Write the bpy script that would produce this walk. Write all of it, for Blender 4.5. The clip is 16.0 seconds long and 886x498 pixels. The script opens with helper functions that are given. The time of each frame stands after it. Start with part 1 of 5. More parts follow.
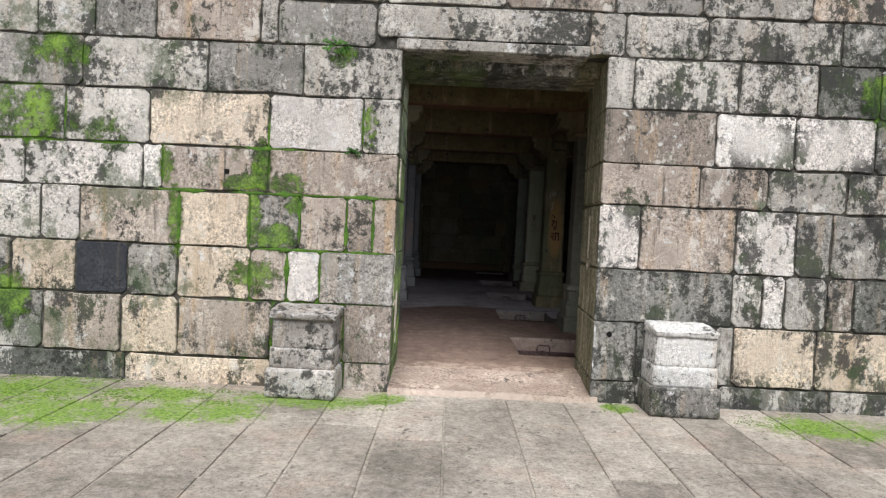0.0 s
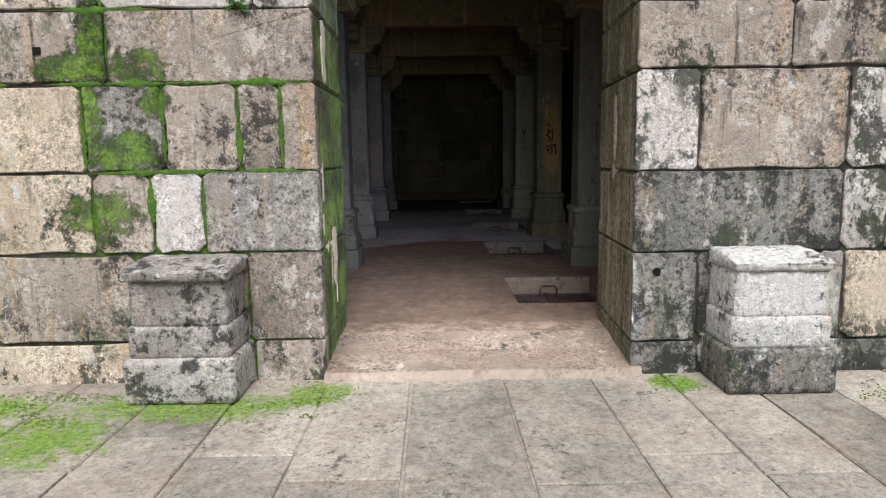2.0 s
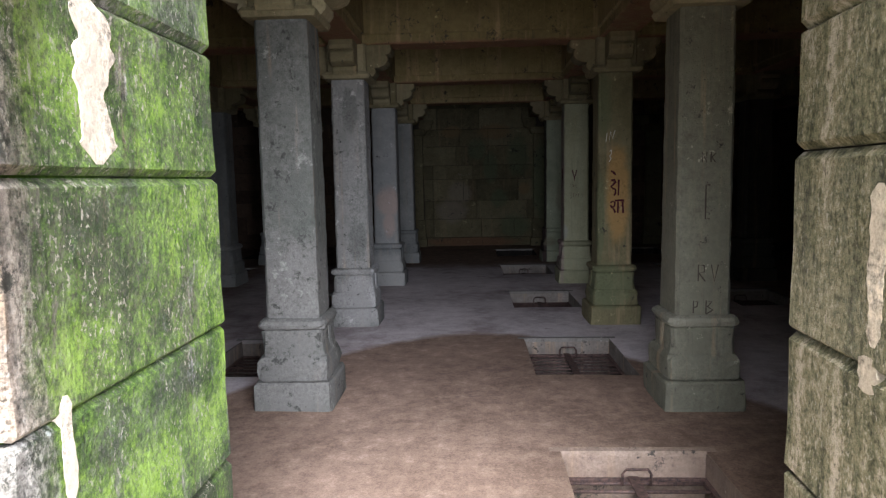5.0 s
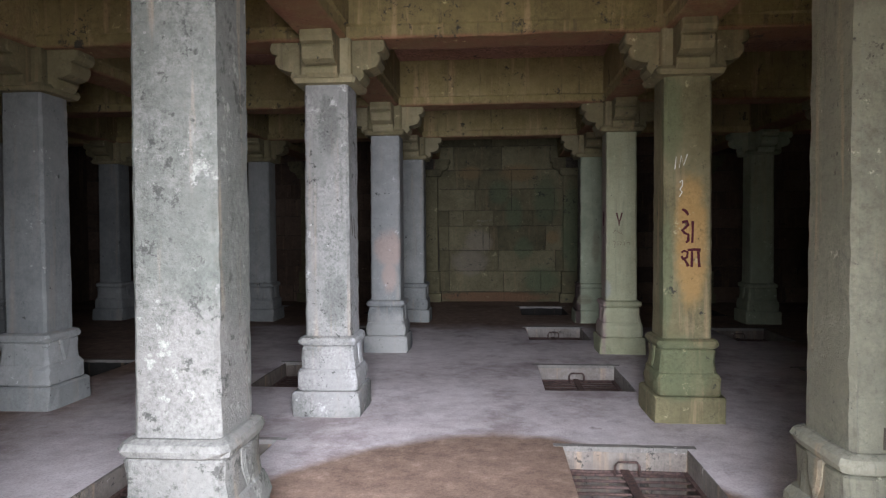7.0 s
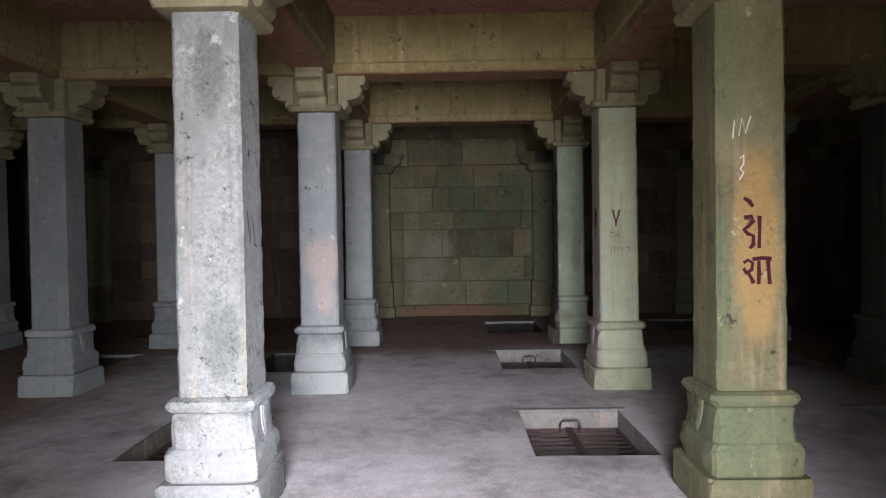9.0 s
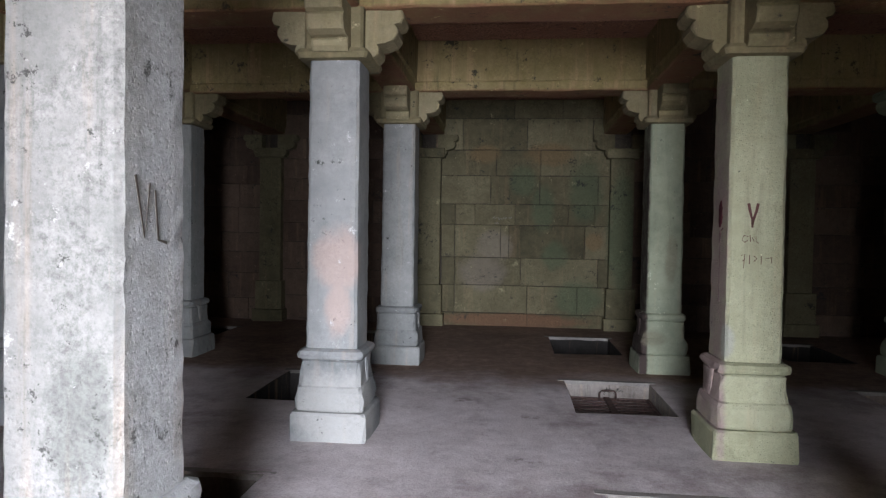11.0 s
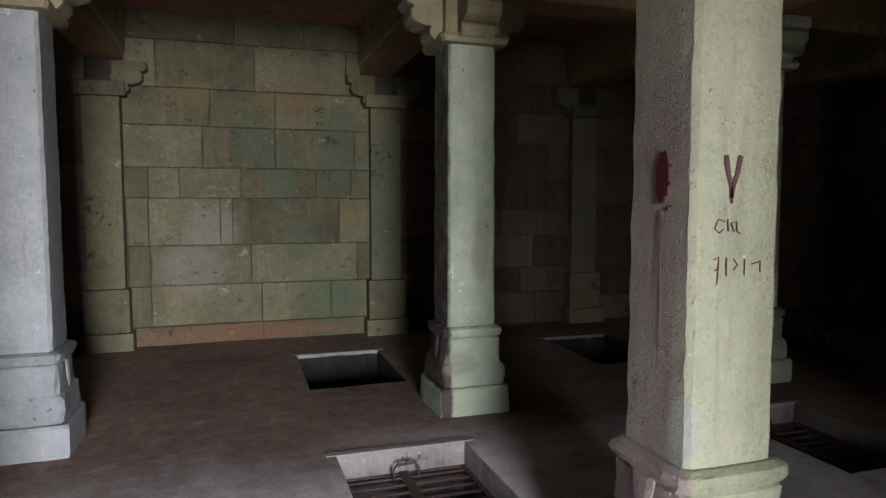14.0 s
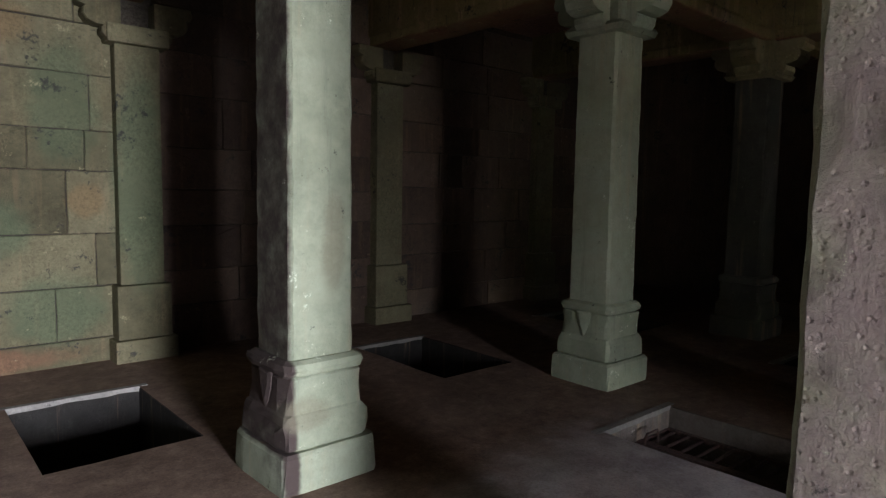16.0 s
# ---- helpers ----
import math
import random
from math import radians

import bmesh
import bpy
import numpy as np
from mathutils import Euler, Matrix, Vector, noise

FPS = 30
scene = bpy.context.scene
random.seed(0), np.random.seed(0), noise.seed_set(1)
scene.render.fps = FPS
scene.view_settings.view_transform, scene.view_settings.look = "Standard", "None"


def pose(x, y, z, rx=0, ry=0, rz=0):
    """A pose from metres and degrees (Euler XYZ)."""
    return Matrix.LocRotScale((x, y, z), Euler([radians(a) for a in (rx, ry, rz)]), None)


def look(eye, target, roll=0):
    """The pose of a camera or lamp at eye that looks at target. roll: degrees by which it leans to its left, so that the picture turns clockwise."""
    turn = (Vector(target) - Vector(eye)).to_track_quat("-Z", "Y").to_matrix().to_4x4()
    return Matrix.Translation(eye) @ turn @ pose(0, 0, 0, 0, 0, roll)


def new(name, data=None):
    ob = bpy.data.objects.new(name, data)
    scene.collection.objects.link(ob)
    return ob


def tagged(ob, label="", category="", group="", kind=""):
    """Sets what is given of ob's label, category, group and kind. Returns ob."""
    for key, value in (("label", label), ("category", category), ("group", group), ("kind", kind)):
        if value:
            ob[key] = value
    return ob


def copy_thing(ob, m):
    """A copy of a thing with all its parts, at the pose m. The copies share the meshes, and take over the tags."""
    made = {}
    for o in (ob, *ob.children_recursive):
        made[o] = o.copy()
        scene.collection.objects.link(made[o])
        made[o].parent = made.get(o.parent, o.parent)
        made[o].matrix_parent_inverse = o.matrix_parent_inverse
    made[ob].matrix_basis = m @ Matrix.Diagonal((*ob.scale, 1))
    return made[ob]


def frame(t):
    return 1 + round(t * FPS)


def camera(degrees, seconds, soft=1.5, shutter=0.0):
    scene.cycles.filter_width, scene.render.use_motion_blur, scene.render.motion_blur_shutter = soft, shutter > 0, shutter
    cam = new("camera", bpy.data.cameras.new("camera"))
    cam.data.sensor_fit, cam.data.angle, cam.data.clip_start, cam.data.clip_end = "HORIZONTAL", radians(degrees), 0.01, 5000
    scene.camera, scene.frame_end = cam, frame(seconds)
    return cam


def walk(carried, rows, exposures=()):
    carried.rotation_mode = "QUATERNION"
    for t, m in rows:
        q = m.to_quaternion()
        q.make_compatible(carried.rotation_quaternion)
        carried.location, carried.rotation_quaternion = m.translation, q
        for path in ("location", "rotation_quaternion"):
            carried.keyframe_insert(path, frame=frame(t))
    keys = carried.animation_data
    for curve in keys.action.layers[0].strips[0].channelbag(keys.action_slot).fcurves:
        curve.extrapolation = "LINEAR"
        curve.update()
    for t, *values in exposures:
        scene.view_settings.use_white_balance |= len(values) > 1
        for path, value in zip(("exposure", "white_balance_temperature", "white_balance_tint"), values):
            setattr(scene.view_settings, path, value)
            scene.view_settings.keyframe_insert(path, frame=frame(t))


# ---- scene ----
cam = camera(68.9, 16.0, soft=1.25)
PATH = [
    (0, (0.07, 0.125, 1.513), (0.054, 2.123, 1.433), 2.7),
    (0.5, (0.163, 0.614, 1.468), (0.18, 2.61, 1.341), -0.2),
    (1, (0.177, 1.165, 1.409), (0.208, 3.155, 1.212), 0.8),
    (1.5, (0.199, 1.714, 1.254), (0.237, 3.664, 0.811), 0.1),
    (2, (0.262, 2.26, 1.263), (0.284, 4.24, 0.981), -0.8),
    (2.5, (0.321, 2.816, 1.362), (0.281, 4.807, 1.173), 1.2),
    (3, (0.327, 3.209, 1.604), (0.324, 5.192, 1.341), 0.2),
    (3.5, (0.36, 3.577, 1.652), (0.357, 5.562, 1.411), 0.1),
    (4, (0.382, 4.033, 1.654), (0.347, 6.018, 1.419), 0.4),
    (4.5, (0.422, 4.503, 1.699), (0.353, 6.489, 1.474), -0.6),
    (7, (0.485, 6.977, 1.581), (0.322, 8.969, 1.528), -0.3),
    (7.5, (0.471, 7.422, 1.609), (0.373, 9.419, 1.613), -1.8),
    (8, (0.483, 7.872, 1.596), (0.422, 9.871, 1.594), -1.4),
    (8.5, (0.41, 8.346, 1.578), (0.373, 10.346, 1.546), -0.3),
    (9, (0.4, 8.852, 1.573), (0.371, 10.851, 1.534), -0.9),
    (11.3, (0.364, 10.979, 1.581), (0.149, 12.967, 1.524), 1.0),
    (11.5, (0.367, 11.193, 1.577), (0.219, 13.187, 1.515), 1.1),
    (12, (0.37, 11.67, 1.569), (0.423, 13.668, 1.491), -0.3),
    (12.5, (0.337, 12.136, 1.611), (0.387, 14.133, 1.497), 0.1),
    (13, (0.32, 12.593, 1.621), (0.388, 14.587, 1.472), 1.1),
    (13.5, (0.33, 13.067, 1.633), (0.644, 15.035, 1.468), -0.4),
    (14, (0.383, 13.554, 1.644), (0.99, 15.455, 1.504), -0.0),
    (14.5, (0.397, 14.047, 1.593), (1.252, 15.847, 1.418), 0.8),
    (15, (0.31, 14.421, 1.587), (1.325, 16.133, 1.388), 1.1),
    (15.5, (0.365, 14.881, 1.581), (1.522, 16.505, 1.428), 0.4),
    (16, (0.34, 15.282, 1.58), (1.659, 16.774, 1.402), 0.9),
]
EXPOSURE = [(0, 1.1), (1.0, 1.06), (1.5, 1.18), (2.0, 1.02), (2.5, 1.22), (3.0, 1.35), (3.5, 1.58), (4.0, 1.85), (4.7, 2.65), (5.7, 3.1), (6.7, 4.3), (7.0, 4.4), (8.0, 4.65), (8.5, 4.9), (9.0, 5.0), (11.5, 5.3), (12.5, 5.3), (13.5, 5.35), (14.0, 5.75), (15.0, 6.0), (15.5, 6.05), (16, 6.45)]
walk(cam, [(t, look(eye, target, roll)) for t, eye, target, roll in PATH], EXPOSURE)

# ---- light: an overcast sky, and the sky's light in the doorway ----
world = bpy.data.worlds.new("overcast_sky")
scene.world = world
world.use_nodes = True
sky = world.node_tree.nodes.new("ShaderNodeTexSky")
sky.sky_type, sky.sun_disc = "NISHITA", False
sky.sun_elevation, sky.sun_rotation = radians(62), radians(200)
sky.air_density, sky.dust_density, sky.ozone_density = 1.0, 4.0, 1.0
world.node_tree.links.new(sky.outputs[0], world.node_tree.nodes["Background"].inputs[0])
world.node_tree.nodes["Background"].inputs[1].default_value = 0.06
sun = new("sun", bpy.data.lights.new("sun", "SUN"))
sun.data.energy, sun.data.angle, sun.data.color = 1.75, radians(40), (0.96, 1.0, 1.03)
sun.matrix_world = look((2, -8, 20), (0.5, 6, 0))
door_light = new("door_light", bpy.data.lights.new("door_light", "AREA"))
door_light.data.shape, door_light.data.size, door_light.data.size_y = "RECTANGLE", 1.8, 2.9
door_light.data.energy, door_light.data.color = 14.0, (0.94, 0.96, 1.10)
door_light.data.spread = radians(82)
door_light.matrix_world = look((0.52, 6.30, 1.55), (-0.75, 11.5, -0.65))

# ---- materials ----
class Mat:
    """A node material with short calls for its nodes."""
    def __init__(self, name, rough=0.9, metal=0.0):
        self.mat = bpy.data.materials.new(name)
        self.mat.use_nodes = True
        self.nt = self.mat.node_tree
        self.bsdf = self.nt.nodes["Principled BSDF"]
        self.bsdf.inputs["Roughness"].default_value = rough
        self.bsdf.inputs["Metallic"].default_value = metal
        self.bsdf.inputs["Specular IOR Level"].default_value = 0.25
        self.pos = self.nt.nodes.new("ShaderNodeNewGeometry").outputs["Position"]
        self.rnd = self.nt.nodes.new("ShaderNodeObjectInfo").outputs["Random"]

    def put(self, socket, value):
        if isinstance(value, (int, float)):
            socket.default_value = value
        elif isinstance(value, tuple):
            socket.default_value = value if len(value) == len(socket.default_value) else (*value, 1.0)
        else:
            self.nt.links.new(value, socket)

    def op(self, kind, a, b=0.0, c=0.0):
        n = self.nt.nodes.new("ShaderNodeMath")
        n.operation = kind
        for s, v in zip(n.inputs, (a, b, c)):
            self.put(s, v)
        return n.outputs[0]

    def vec(self, kind, a, b=(0.0, 0.0, 0.0), out=0):
        n = self.nt.nodes.new("ShaderNodeVectorMath")
        n.operation = kind
        self.put(n.inputs[0], a)
        self.put(n.inputs[1], b)
        return n.outputs["Value"] if out else n.outputs[0]

    def xyz(self, v):
        n = self.nt.nodes.new("ShaderNodeSeparateXYZ")
        self.put(n.inputs[0], v)
        return n.outputs[0], n.outputs[1], n.outputs[2]

    def noise(self, scale, detail=4.0, at=None, rough=0.6, shift=0.0):
        n = self.nt.nodes.new("ShaderNodeTexNoise")
        at = at or self.pos
        if shift:
            at = self.vec("ADD", at, (shift, shift * 1.7, -shift))
        self.put(n.inputs["Vector"], at)
        n.inputs["Scale"].default_value, n.inputs["Detail"].default_value, n.inputs["Roughness"].default_value = scale, detail, rough
        return n.outputs[0]

    def cells(self, scale, at=None):
        n = self.nt.nodes.new("ShaderNodeTexVoronoi")
        self.put(n.inputs["Vector"], at or self.pos)
        n.inputs["Scale"].default_value = scale
        return n.outputs["Distance"]

    def span(self, v, lo, hi, a=0.0, b=1.0):
        n = self.nt.nodes.new("ShaderNodeMapRange")
        n.interpolation_type = "SMOOTHSTEP"
        for s, x in zip(n.inputs, (v, lo, hi, a, b)):
            self.put(s, x)
        return n.outputs[0]

    def ramp(self, fac, *stops):
        n = self.nt.nodes.new("ShaderNodeValToRGB")
        while len(n.color_ramp.elements) < len(stops):
            n.color_ramp.elements.new(0.5)
        for e, (p, c) in zip(n.color_ramp.elements, stops):
            e.position, e.color = p, (*c, 1.0)
        self.put(n.inputs[0], fac)
        return n.outputs[0]

    def mix(self, fac, a, b, kind="MIX"):
        n = self.nt.nodes.new("ShaderNodeMix")
        n.data_type, n.blend_type = "RGBA", kind
        self.put(n.inputs[0], fac)
        self.put(n.inputs[6], a)
        self.put(n.inputs[7], b)
        return n.outputs[2]

    def blob(self, centre, radii):
        d = self.vec("DIVIDE", self.vec("SUBTRACT", self.pos, centre), radii)
        return self.span(self.vec("LENGTH", d, out=1), 1.25, 0.35)

    def blobs(self, spots):
        total = None
        for centre, radii in spots:
            b = self.blob(centre, radii)
            total = b if total is None else self.op("MAXIMUM", total, b)
        return total

    def done(self, colour, bump=None, depth=0.01, strength=0.7):
        self.put(self.bsdf.inputs["Base Color"], colour)
        if bump is not None:
            n = self.nt.nodes.new("ShaderNodeBump")
            n.inputs["Strength"].default_value, n.inputs["Distance"].default_value = strength, depth
            self.put(n.inputs["Height"], bump)
            self.nt.links.new(n.outputs[0], self.bsdf.inputs["Normal"])
        return self.mat


MOSS_DARK, MOSS_LIGHT = (0.035, 0.075, 0.012), (0.13, 0.26, 0.03)
FACADE_MOSS = [
    ((-1.70, 6.1, 1.98), (0.12, 0.5, 0.34)), ((-1.86, 6.1, 1.80), (0.30, 0.5, 0.10)), ((-1.45, 6.1, 1.80), (0.24, 0.5, 0.16)), ((-1.76, 6.1, 1.50), (0.10, 0.5, 0.38)),
    ((-1.55, 6.1, 1.30), (0.26, 0.5, 0.16)), ((-1.36, 6.1, 1.62), (0.12, 0.5, 0.12)), ((-1.74, 6.1, 0.95), (0.32, 0.5, 0.20)), ((-1.70, 6.1, 0.85), (0.16, 0.5, 0.2)),
    ((-3.9, 6.1, 2.35), (0.55, 0.5, 0.36)), ((-3.1, 6.1, 2.2), (0.3, 0.5, 0.25)), ((-4.1, 6.1, 0.6), (0.35, 0.5, 0.35)), ((-2.60, 6.1, 1.95), (0.10, 0.5, 0.22)),
    ((-3.6, 6.1, 2.95), (0.4, 0.5, 0.2)), ((-1.0, 6.1, 3.0), (0.2, 0.5, 0.14)), ((4.0, 6.1, 2.8), (0.28, 0.5, 0.3)),
    ((-2.5, 6.1, 1.4), (0.10, 0.5, 0.4)), ((-0.70, 6.1, 2.35), (0.12, 0.4, 0.3)),
]


CLEAN = [((-1.2, 6.1, 2.38), (0.42, 0.5, 0.24)), ((-2.25, 6.1, 2.40), (0.50, 0.5, 0.22)), ((-2.13, 6.1, 1.45), (0.30, 0.5, 0.22)), ((-1.27, 6.1, 0.96), (0.15, 0.5, 0.22)), ((2.86, 6.1, 2.40), (0.34, 0.5, 0.22)),
         ((3.6, 6.1, 2.40), (0.34, 0.5, 0.22)), ((-0.95, 6.1, 1.93), (0.5, 0.5, 0.16)), ((2.3, 6.1, 1.45), (0.40, 0.5, 0.24)), ((-2.0, 6.1, 0.45), (0.40, 0.5, 0.20)), ((3.05, 6.1, 0.40), (0.35, 0.5, 0.22)), ((1.65, 6.1, 1.45), (0.12, 0.5, 0.24))]


def jamb_moss(m):
    """Green growth on the door's shaded west jamb only, thinning towards the top."""
    x, y, z = m.xyz(m.pos)
    side = m.op("MULTIPLY", m.span(x, -0.53, -0.49), m.span(y, 6.16, 6.24))
    side = m.op("MULTIPLY", side, m.span(x, 0.4, 0.3))
    return m.op("MULTIPLY", side, m.span(z, 3.1, 2.0, 0.35, 1.0))


def stone(name, low, mid, high, dark=0.5, pale=0.5, streak=0.3, moss=(), door=False, grain=0.006, stain_shade=None, patch=3.0, edge=0.0, grit=1.0, vary=0.4):
    """Weathered stone: tone by block, dark and pale lichen, run-off streaks, pits, grimy edges, and moss in given spots."""
    m = Mat(name)
    shift = m.vec("ADD", m.pos, m.rnd.node.outputs["Location"])
    x, y, z = m.xyz(m.pos)
    big, mid_n, fine = m.noise(1.7, 5, shift), m.noise(9, 6, shift, 0.65), m.noise(75, 4, None, 0.7)
    tone = m.op("ADD", m.op("MULTIPLY", big, 1.0 - vary), m.op("MULTIPLY", m.rnd, vary))
    tone = m.op("ADD", tone, m.op("MULTIPLY", m.op("SUBTRACT", mid_n, 0.5), 0.5))
    colour = m.ramp(tone, (0.22, low), (0.5, mid), (0.78, high))
    if streak:
        run = m.noise(1.0, 5, m.vec("MULTIPLY", shift, (9.0, 9.0, 0.55)), 0.6)
        colour = m.mix(m.span(run, 0.54, 0.70, 0.0, streak), colour, (0.43, 0.29, 0.17))
        run2 = m.noise(1.0, 6, m.vec("MULTIPLY", shift, (13.0, 13.0, 0.9)), 0.7, 5.0)
        colour = m.mix(m.span(run2, 0.55, 0.7, 0.0, streak * 1.3), colour, (0.035, 0.035, 0.032))
    # Spots hold real stains and, on some stones, painted light and shade.
    if stain_shade:
        for spots, tint, amount in stain_shade:
            area = m.blobs(spots)
            rim = m.op("ADD", area, m.op("MULTIPLY", m.op("SUBTRACT", m.noise(5, 8, None, 0.7), 0.5), 1.2))
            colour = m.mix(m.span(rim, 0.25, 0.95, 0.0, amount), colour, tint)
    sooty = m.op("SUBTRACT", 1.0, m.op("MULTIPLY", m.blobs(CLEAN), 0.85)) if edge else 1.0
    speck = m.op("ADD", m.op("MULTIPLY", m.noise(34, 7, shift, 0.78), 0.75), m.op("MULTIPLY", fine, 0.25))
    worn = m.span(m.noise(2.7, 4, shift, 0.6, 12.0), 0.40, 0.58, 0.3, 1.0)
    colour = m.mix(m.op("MULTIPLY", worn, grit), colour, m.mix(1.0, colour, m.ramp(speck, (0.37, (0.2, 0.2, 0.2)), (0.48, (0.97, 0.97, 0.97)), (0.58, (1.55, 1.55, 1.55))), "MULTIPLY"))
    if edge:
        salt = m.noise(1.0, 4, m.vec("MULTIPLY", m.pos, (105.0, 105.0, 150.0)), 0.75, 3.0)
        colour = m.mix(worn, colour, m.ramp(salt, (0.36, (0.62, 0.61, 0.59)), (0.5, (1.0, 1.0, 1.0)), (0.62, (1.22, 1.22, 1.22))), "MULTIPLY")
    white = m.op("ADD", m.op("MULTIPLY", m.noise(12, 9, shift, 0.8, 9.0), 0.6), m.op("MULTIPLY", m.noise(4, 5, shift, 0.65, 2.0), 0.4))
    colour = m.mix(m.span(white, 0.60 - 0.08 * pale, 0.65 - 0.08 * pale, 0.0, 0.75), colour, tuple(min(0.66, c * 1.9) for c in high))
    black = m.op("ADD", m.op("MULTIPLY", m.noise(15, 10, shift, 0.8, 3.0), 0.55), m.op("MULTIPLY", m.noise(patch, 6, shift, 0.65), 0.45))
    if edge:
        wide = m.noise(1.0, 5, m.vec("MULTIPLY", m.pos, (1.6, 1.6, 0.8)), 0.6, 2.0)
        black = m.op("ADD", black, m.op("MULTIPLY", m.op("SUBTRACT", wide, 0.5), 0.4))
    colour = m.mix(m.op("MULTIPLY", m.span(black, 0.605 - 0.1 * dark, 0.645 - 0.1 * dark, 0.0, 0.88), sooty), colour, (0.030, 0.031, 0.027))
    if edge:
        crumbs = m.op("MULTIPLY", m.op("SUBTRACT", m.noise(22, 9, None, 0.82, 1.5), 0.5), 0.55)
        soot = m.op("ADD", m.noise(1.0, 9, m.vec("MULTIPLY", m.pos, (3.4, 3.4, 1.9)), 0.72, 11.0), crumbs)
        soot = m.op("ADD", soot, m.op("MULTIPLY", m.span(x, 0.9, 3.0), 0.06))
        colour = m.mix(m.op("MULTIPLY", m.span(soot, 0.565, 0.605, 0.0, 0.9), sooty), colour, m.mix(m.span(m.noise(2.1, 4), 0.45, 0.6), (0.035, 0.035, 0.033), (0.05, 0.062, 0.035)))
        lime = m.op("ADD", m.noise(1.0, 9, m.vec("MULTIPLY", m.pos, (4.6, 4.6, 2.6)), 0.72, 17.0), crumbs)
        colour = m.mix(m.span(lime, 0.575, 0.615, 0.0, 0.66), colour, (0.64, 0.60, 0.545))
        algae = m.op("ADD", m.noise(2.2, 7, None, 0.7, 21.0), m.op("MULTIPLY", crumbs, 0.8))
        algae = m.op("ADD", algae, m.op("ADD", m.op("MULTIPLY", m.span(x, -1.0, -3.2), 0.09), m.op("MULTIPLY", m.span(x, 3.2, 4.2), 0.05)))
        colour = m.mix(m.op("MULTIPLY", m.span(algae, 0.60, 0.68, 0.0, 0.6), sooty), colour, (0.055, 0.085, 0.035))
    if name.startswith("sill"):
        ragged = m.op("ADD", y, m.op("ADD", m.op("MULTIPLY", m.op("SUBTRACT", m.noise(3.5, 6, None, 0.65, 2.0), 0.5), 0.22), m.op("MULTIPLY", m.op("SUBTRACT", m.noise(30, 5), 0.5), 0.05)))
        colour = m.mix(m.span(ragged, 6.125, 6.10, 0.0, 0.55), colour, (0.46, 0.38, 0.31))
    if edge:
        gx, gy, gz = m.xyz(m.nt.nodes.new("ShaderNodeTexCoord").outputs["Generated"])
        near = m.op("MINIMUM", m.op("MINIMUM", gx, m.op("SUBTRACT", 1.0, gx)), m.op("MINIMUM", gz, m.op("SUBTRACT", 1.0, gz)))
        near = m.op("ADD", near, m.op("MULTIPLY", m.op("SUBTRACT", m.noise(7, 9, None, 0.78), 0.5), 0.5))
        colour = m.mix(m.span(near, 0.03, -0.06, 0.0, edge), colour, m.mix(m.span(x, -0.3, -1.2), (0.042, 0.042, 0.036), (0.038, 0.055, 0.026)))
    pits = m.span(m.cells(42, shift), 0.05, 0.35)
    height = m.op("ADD", m.op("ADD", m.op("MULTIPLY", speck, 1.1), m.op("MULTIPLY", mid_n, 0.8)), m.op("MULTIPLY", pits, 0.35))
    if moss or door:
        green = m.blobs(moss) if moss else 0.0
        field = m.op("ADD", green, m.op("MULTIPLY", m.op("SUBTRACT", m.noise(13, 10, None, 0.82, 4.0), 0.5), 3.6))
        field = m.op("ADD", field, m.op("MULTIPLY", m.op("SUBTRACT", m.noise(2.6, 3, None, 0.5, 6.0), 0.5), 2.0))
        cover = m.op("MULTIPLY", m.span(field, 0.55, 0.95), m.span(green, 0.02, 0.3))
        tuft = m.noise(55, 5, None, 0.7)
        light = m.op("ADD", m.op("MULTIPLY", m.noise(3.5, 5, None, 0.6, 8.0), 0.5), m.op("MULTIPLY", m.noise(44, 9, None, 0.85), 0.5))
        leaf = m.ramp(light, (0.43, (0.016, 0.036, 0.006)), (0.5, (0.070, 0.14, 0.016)), (0.57, (0.21, 0.35, 0.04)))
        if door:
            jn = m.noise(1.0, 7, m.vec("MULTIPLY", m.pos, (9.0, 9.0, 1.2)), 0.65, 7.0)
            olive_at = m.op("MULTIPLY", m.span(x, 1.56, 1.52), m.op("MULTIPLY", m.span(x, 1.2, 1.3), m.span(y, 6.15, 6.19)))
            olive = m.ramp(m.op("ADD", m.op("MULTIPLY", jn, 0.45), m.op("MULTIPLY", m.noise(26, 9, None, 0.82), 0.55)), (0.39, (0.026, 0.028, 0.016)), (0.46, (0.125, 0.122, 0.066)), (0.525, (0.245, 0.222, 0.13)), (0.59, (0.50, 0.43, 0.33)))
            colour = m.mix(m.op("MULTIPLY", olive_at, 0.95), colour, olive)
            jcover = m.op("MULTIPLY", jamb_moss(m), m.span(m.op("ADD", jn, m.op("MULTIPLY", m.op("SUBTRACT", speck, 0.5), 0.5)), 0.30, 0.42))
            at_jamb = m.op("MAXIMUM", olive_at, m.span(jamb_moss(m), 0.05, 0.3))
            fleck = m.noise(1.0, 5, m.vec("MULTIPLY", m.pos, (62.0, 62.0, 44.0)), 0.75, 4.0)
            patchy = m.span(m.noise(1.0, 6, m.vec("MULTIPLY", m.pos, (8.0, 8.0, 3.0)), 0.7, 1.0), 0.40, 0.60)
            bare = m.op("MULTIPLY", m.op("MULTIPLY", m.span(fleck, 0.555, 0.61), patchy), at_jamb)
            gaps = m.op("MULTIPLY", m.span(fleck, 0.46, 0.39), at_jamb)
            colour = m.mix(m.op("MULTIPLY", bare, 0.8), colour, (0.44, 0.40, 0.32))
            colour = m.mix(m.op("MULTIPLY", gaps, 0.6), colour, (0.018, 0.02, 0.012))
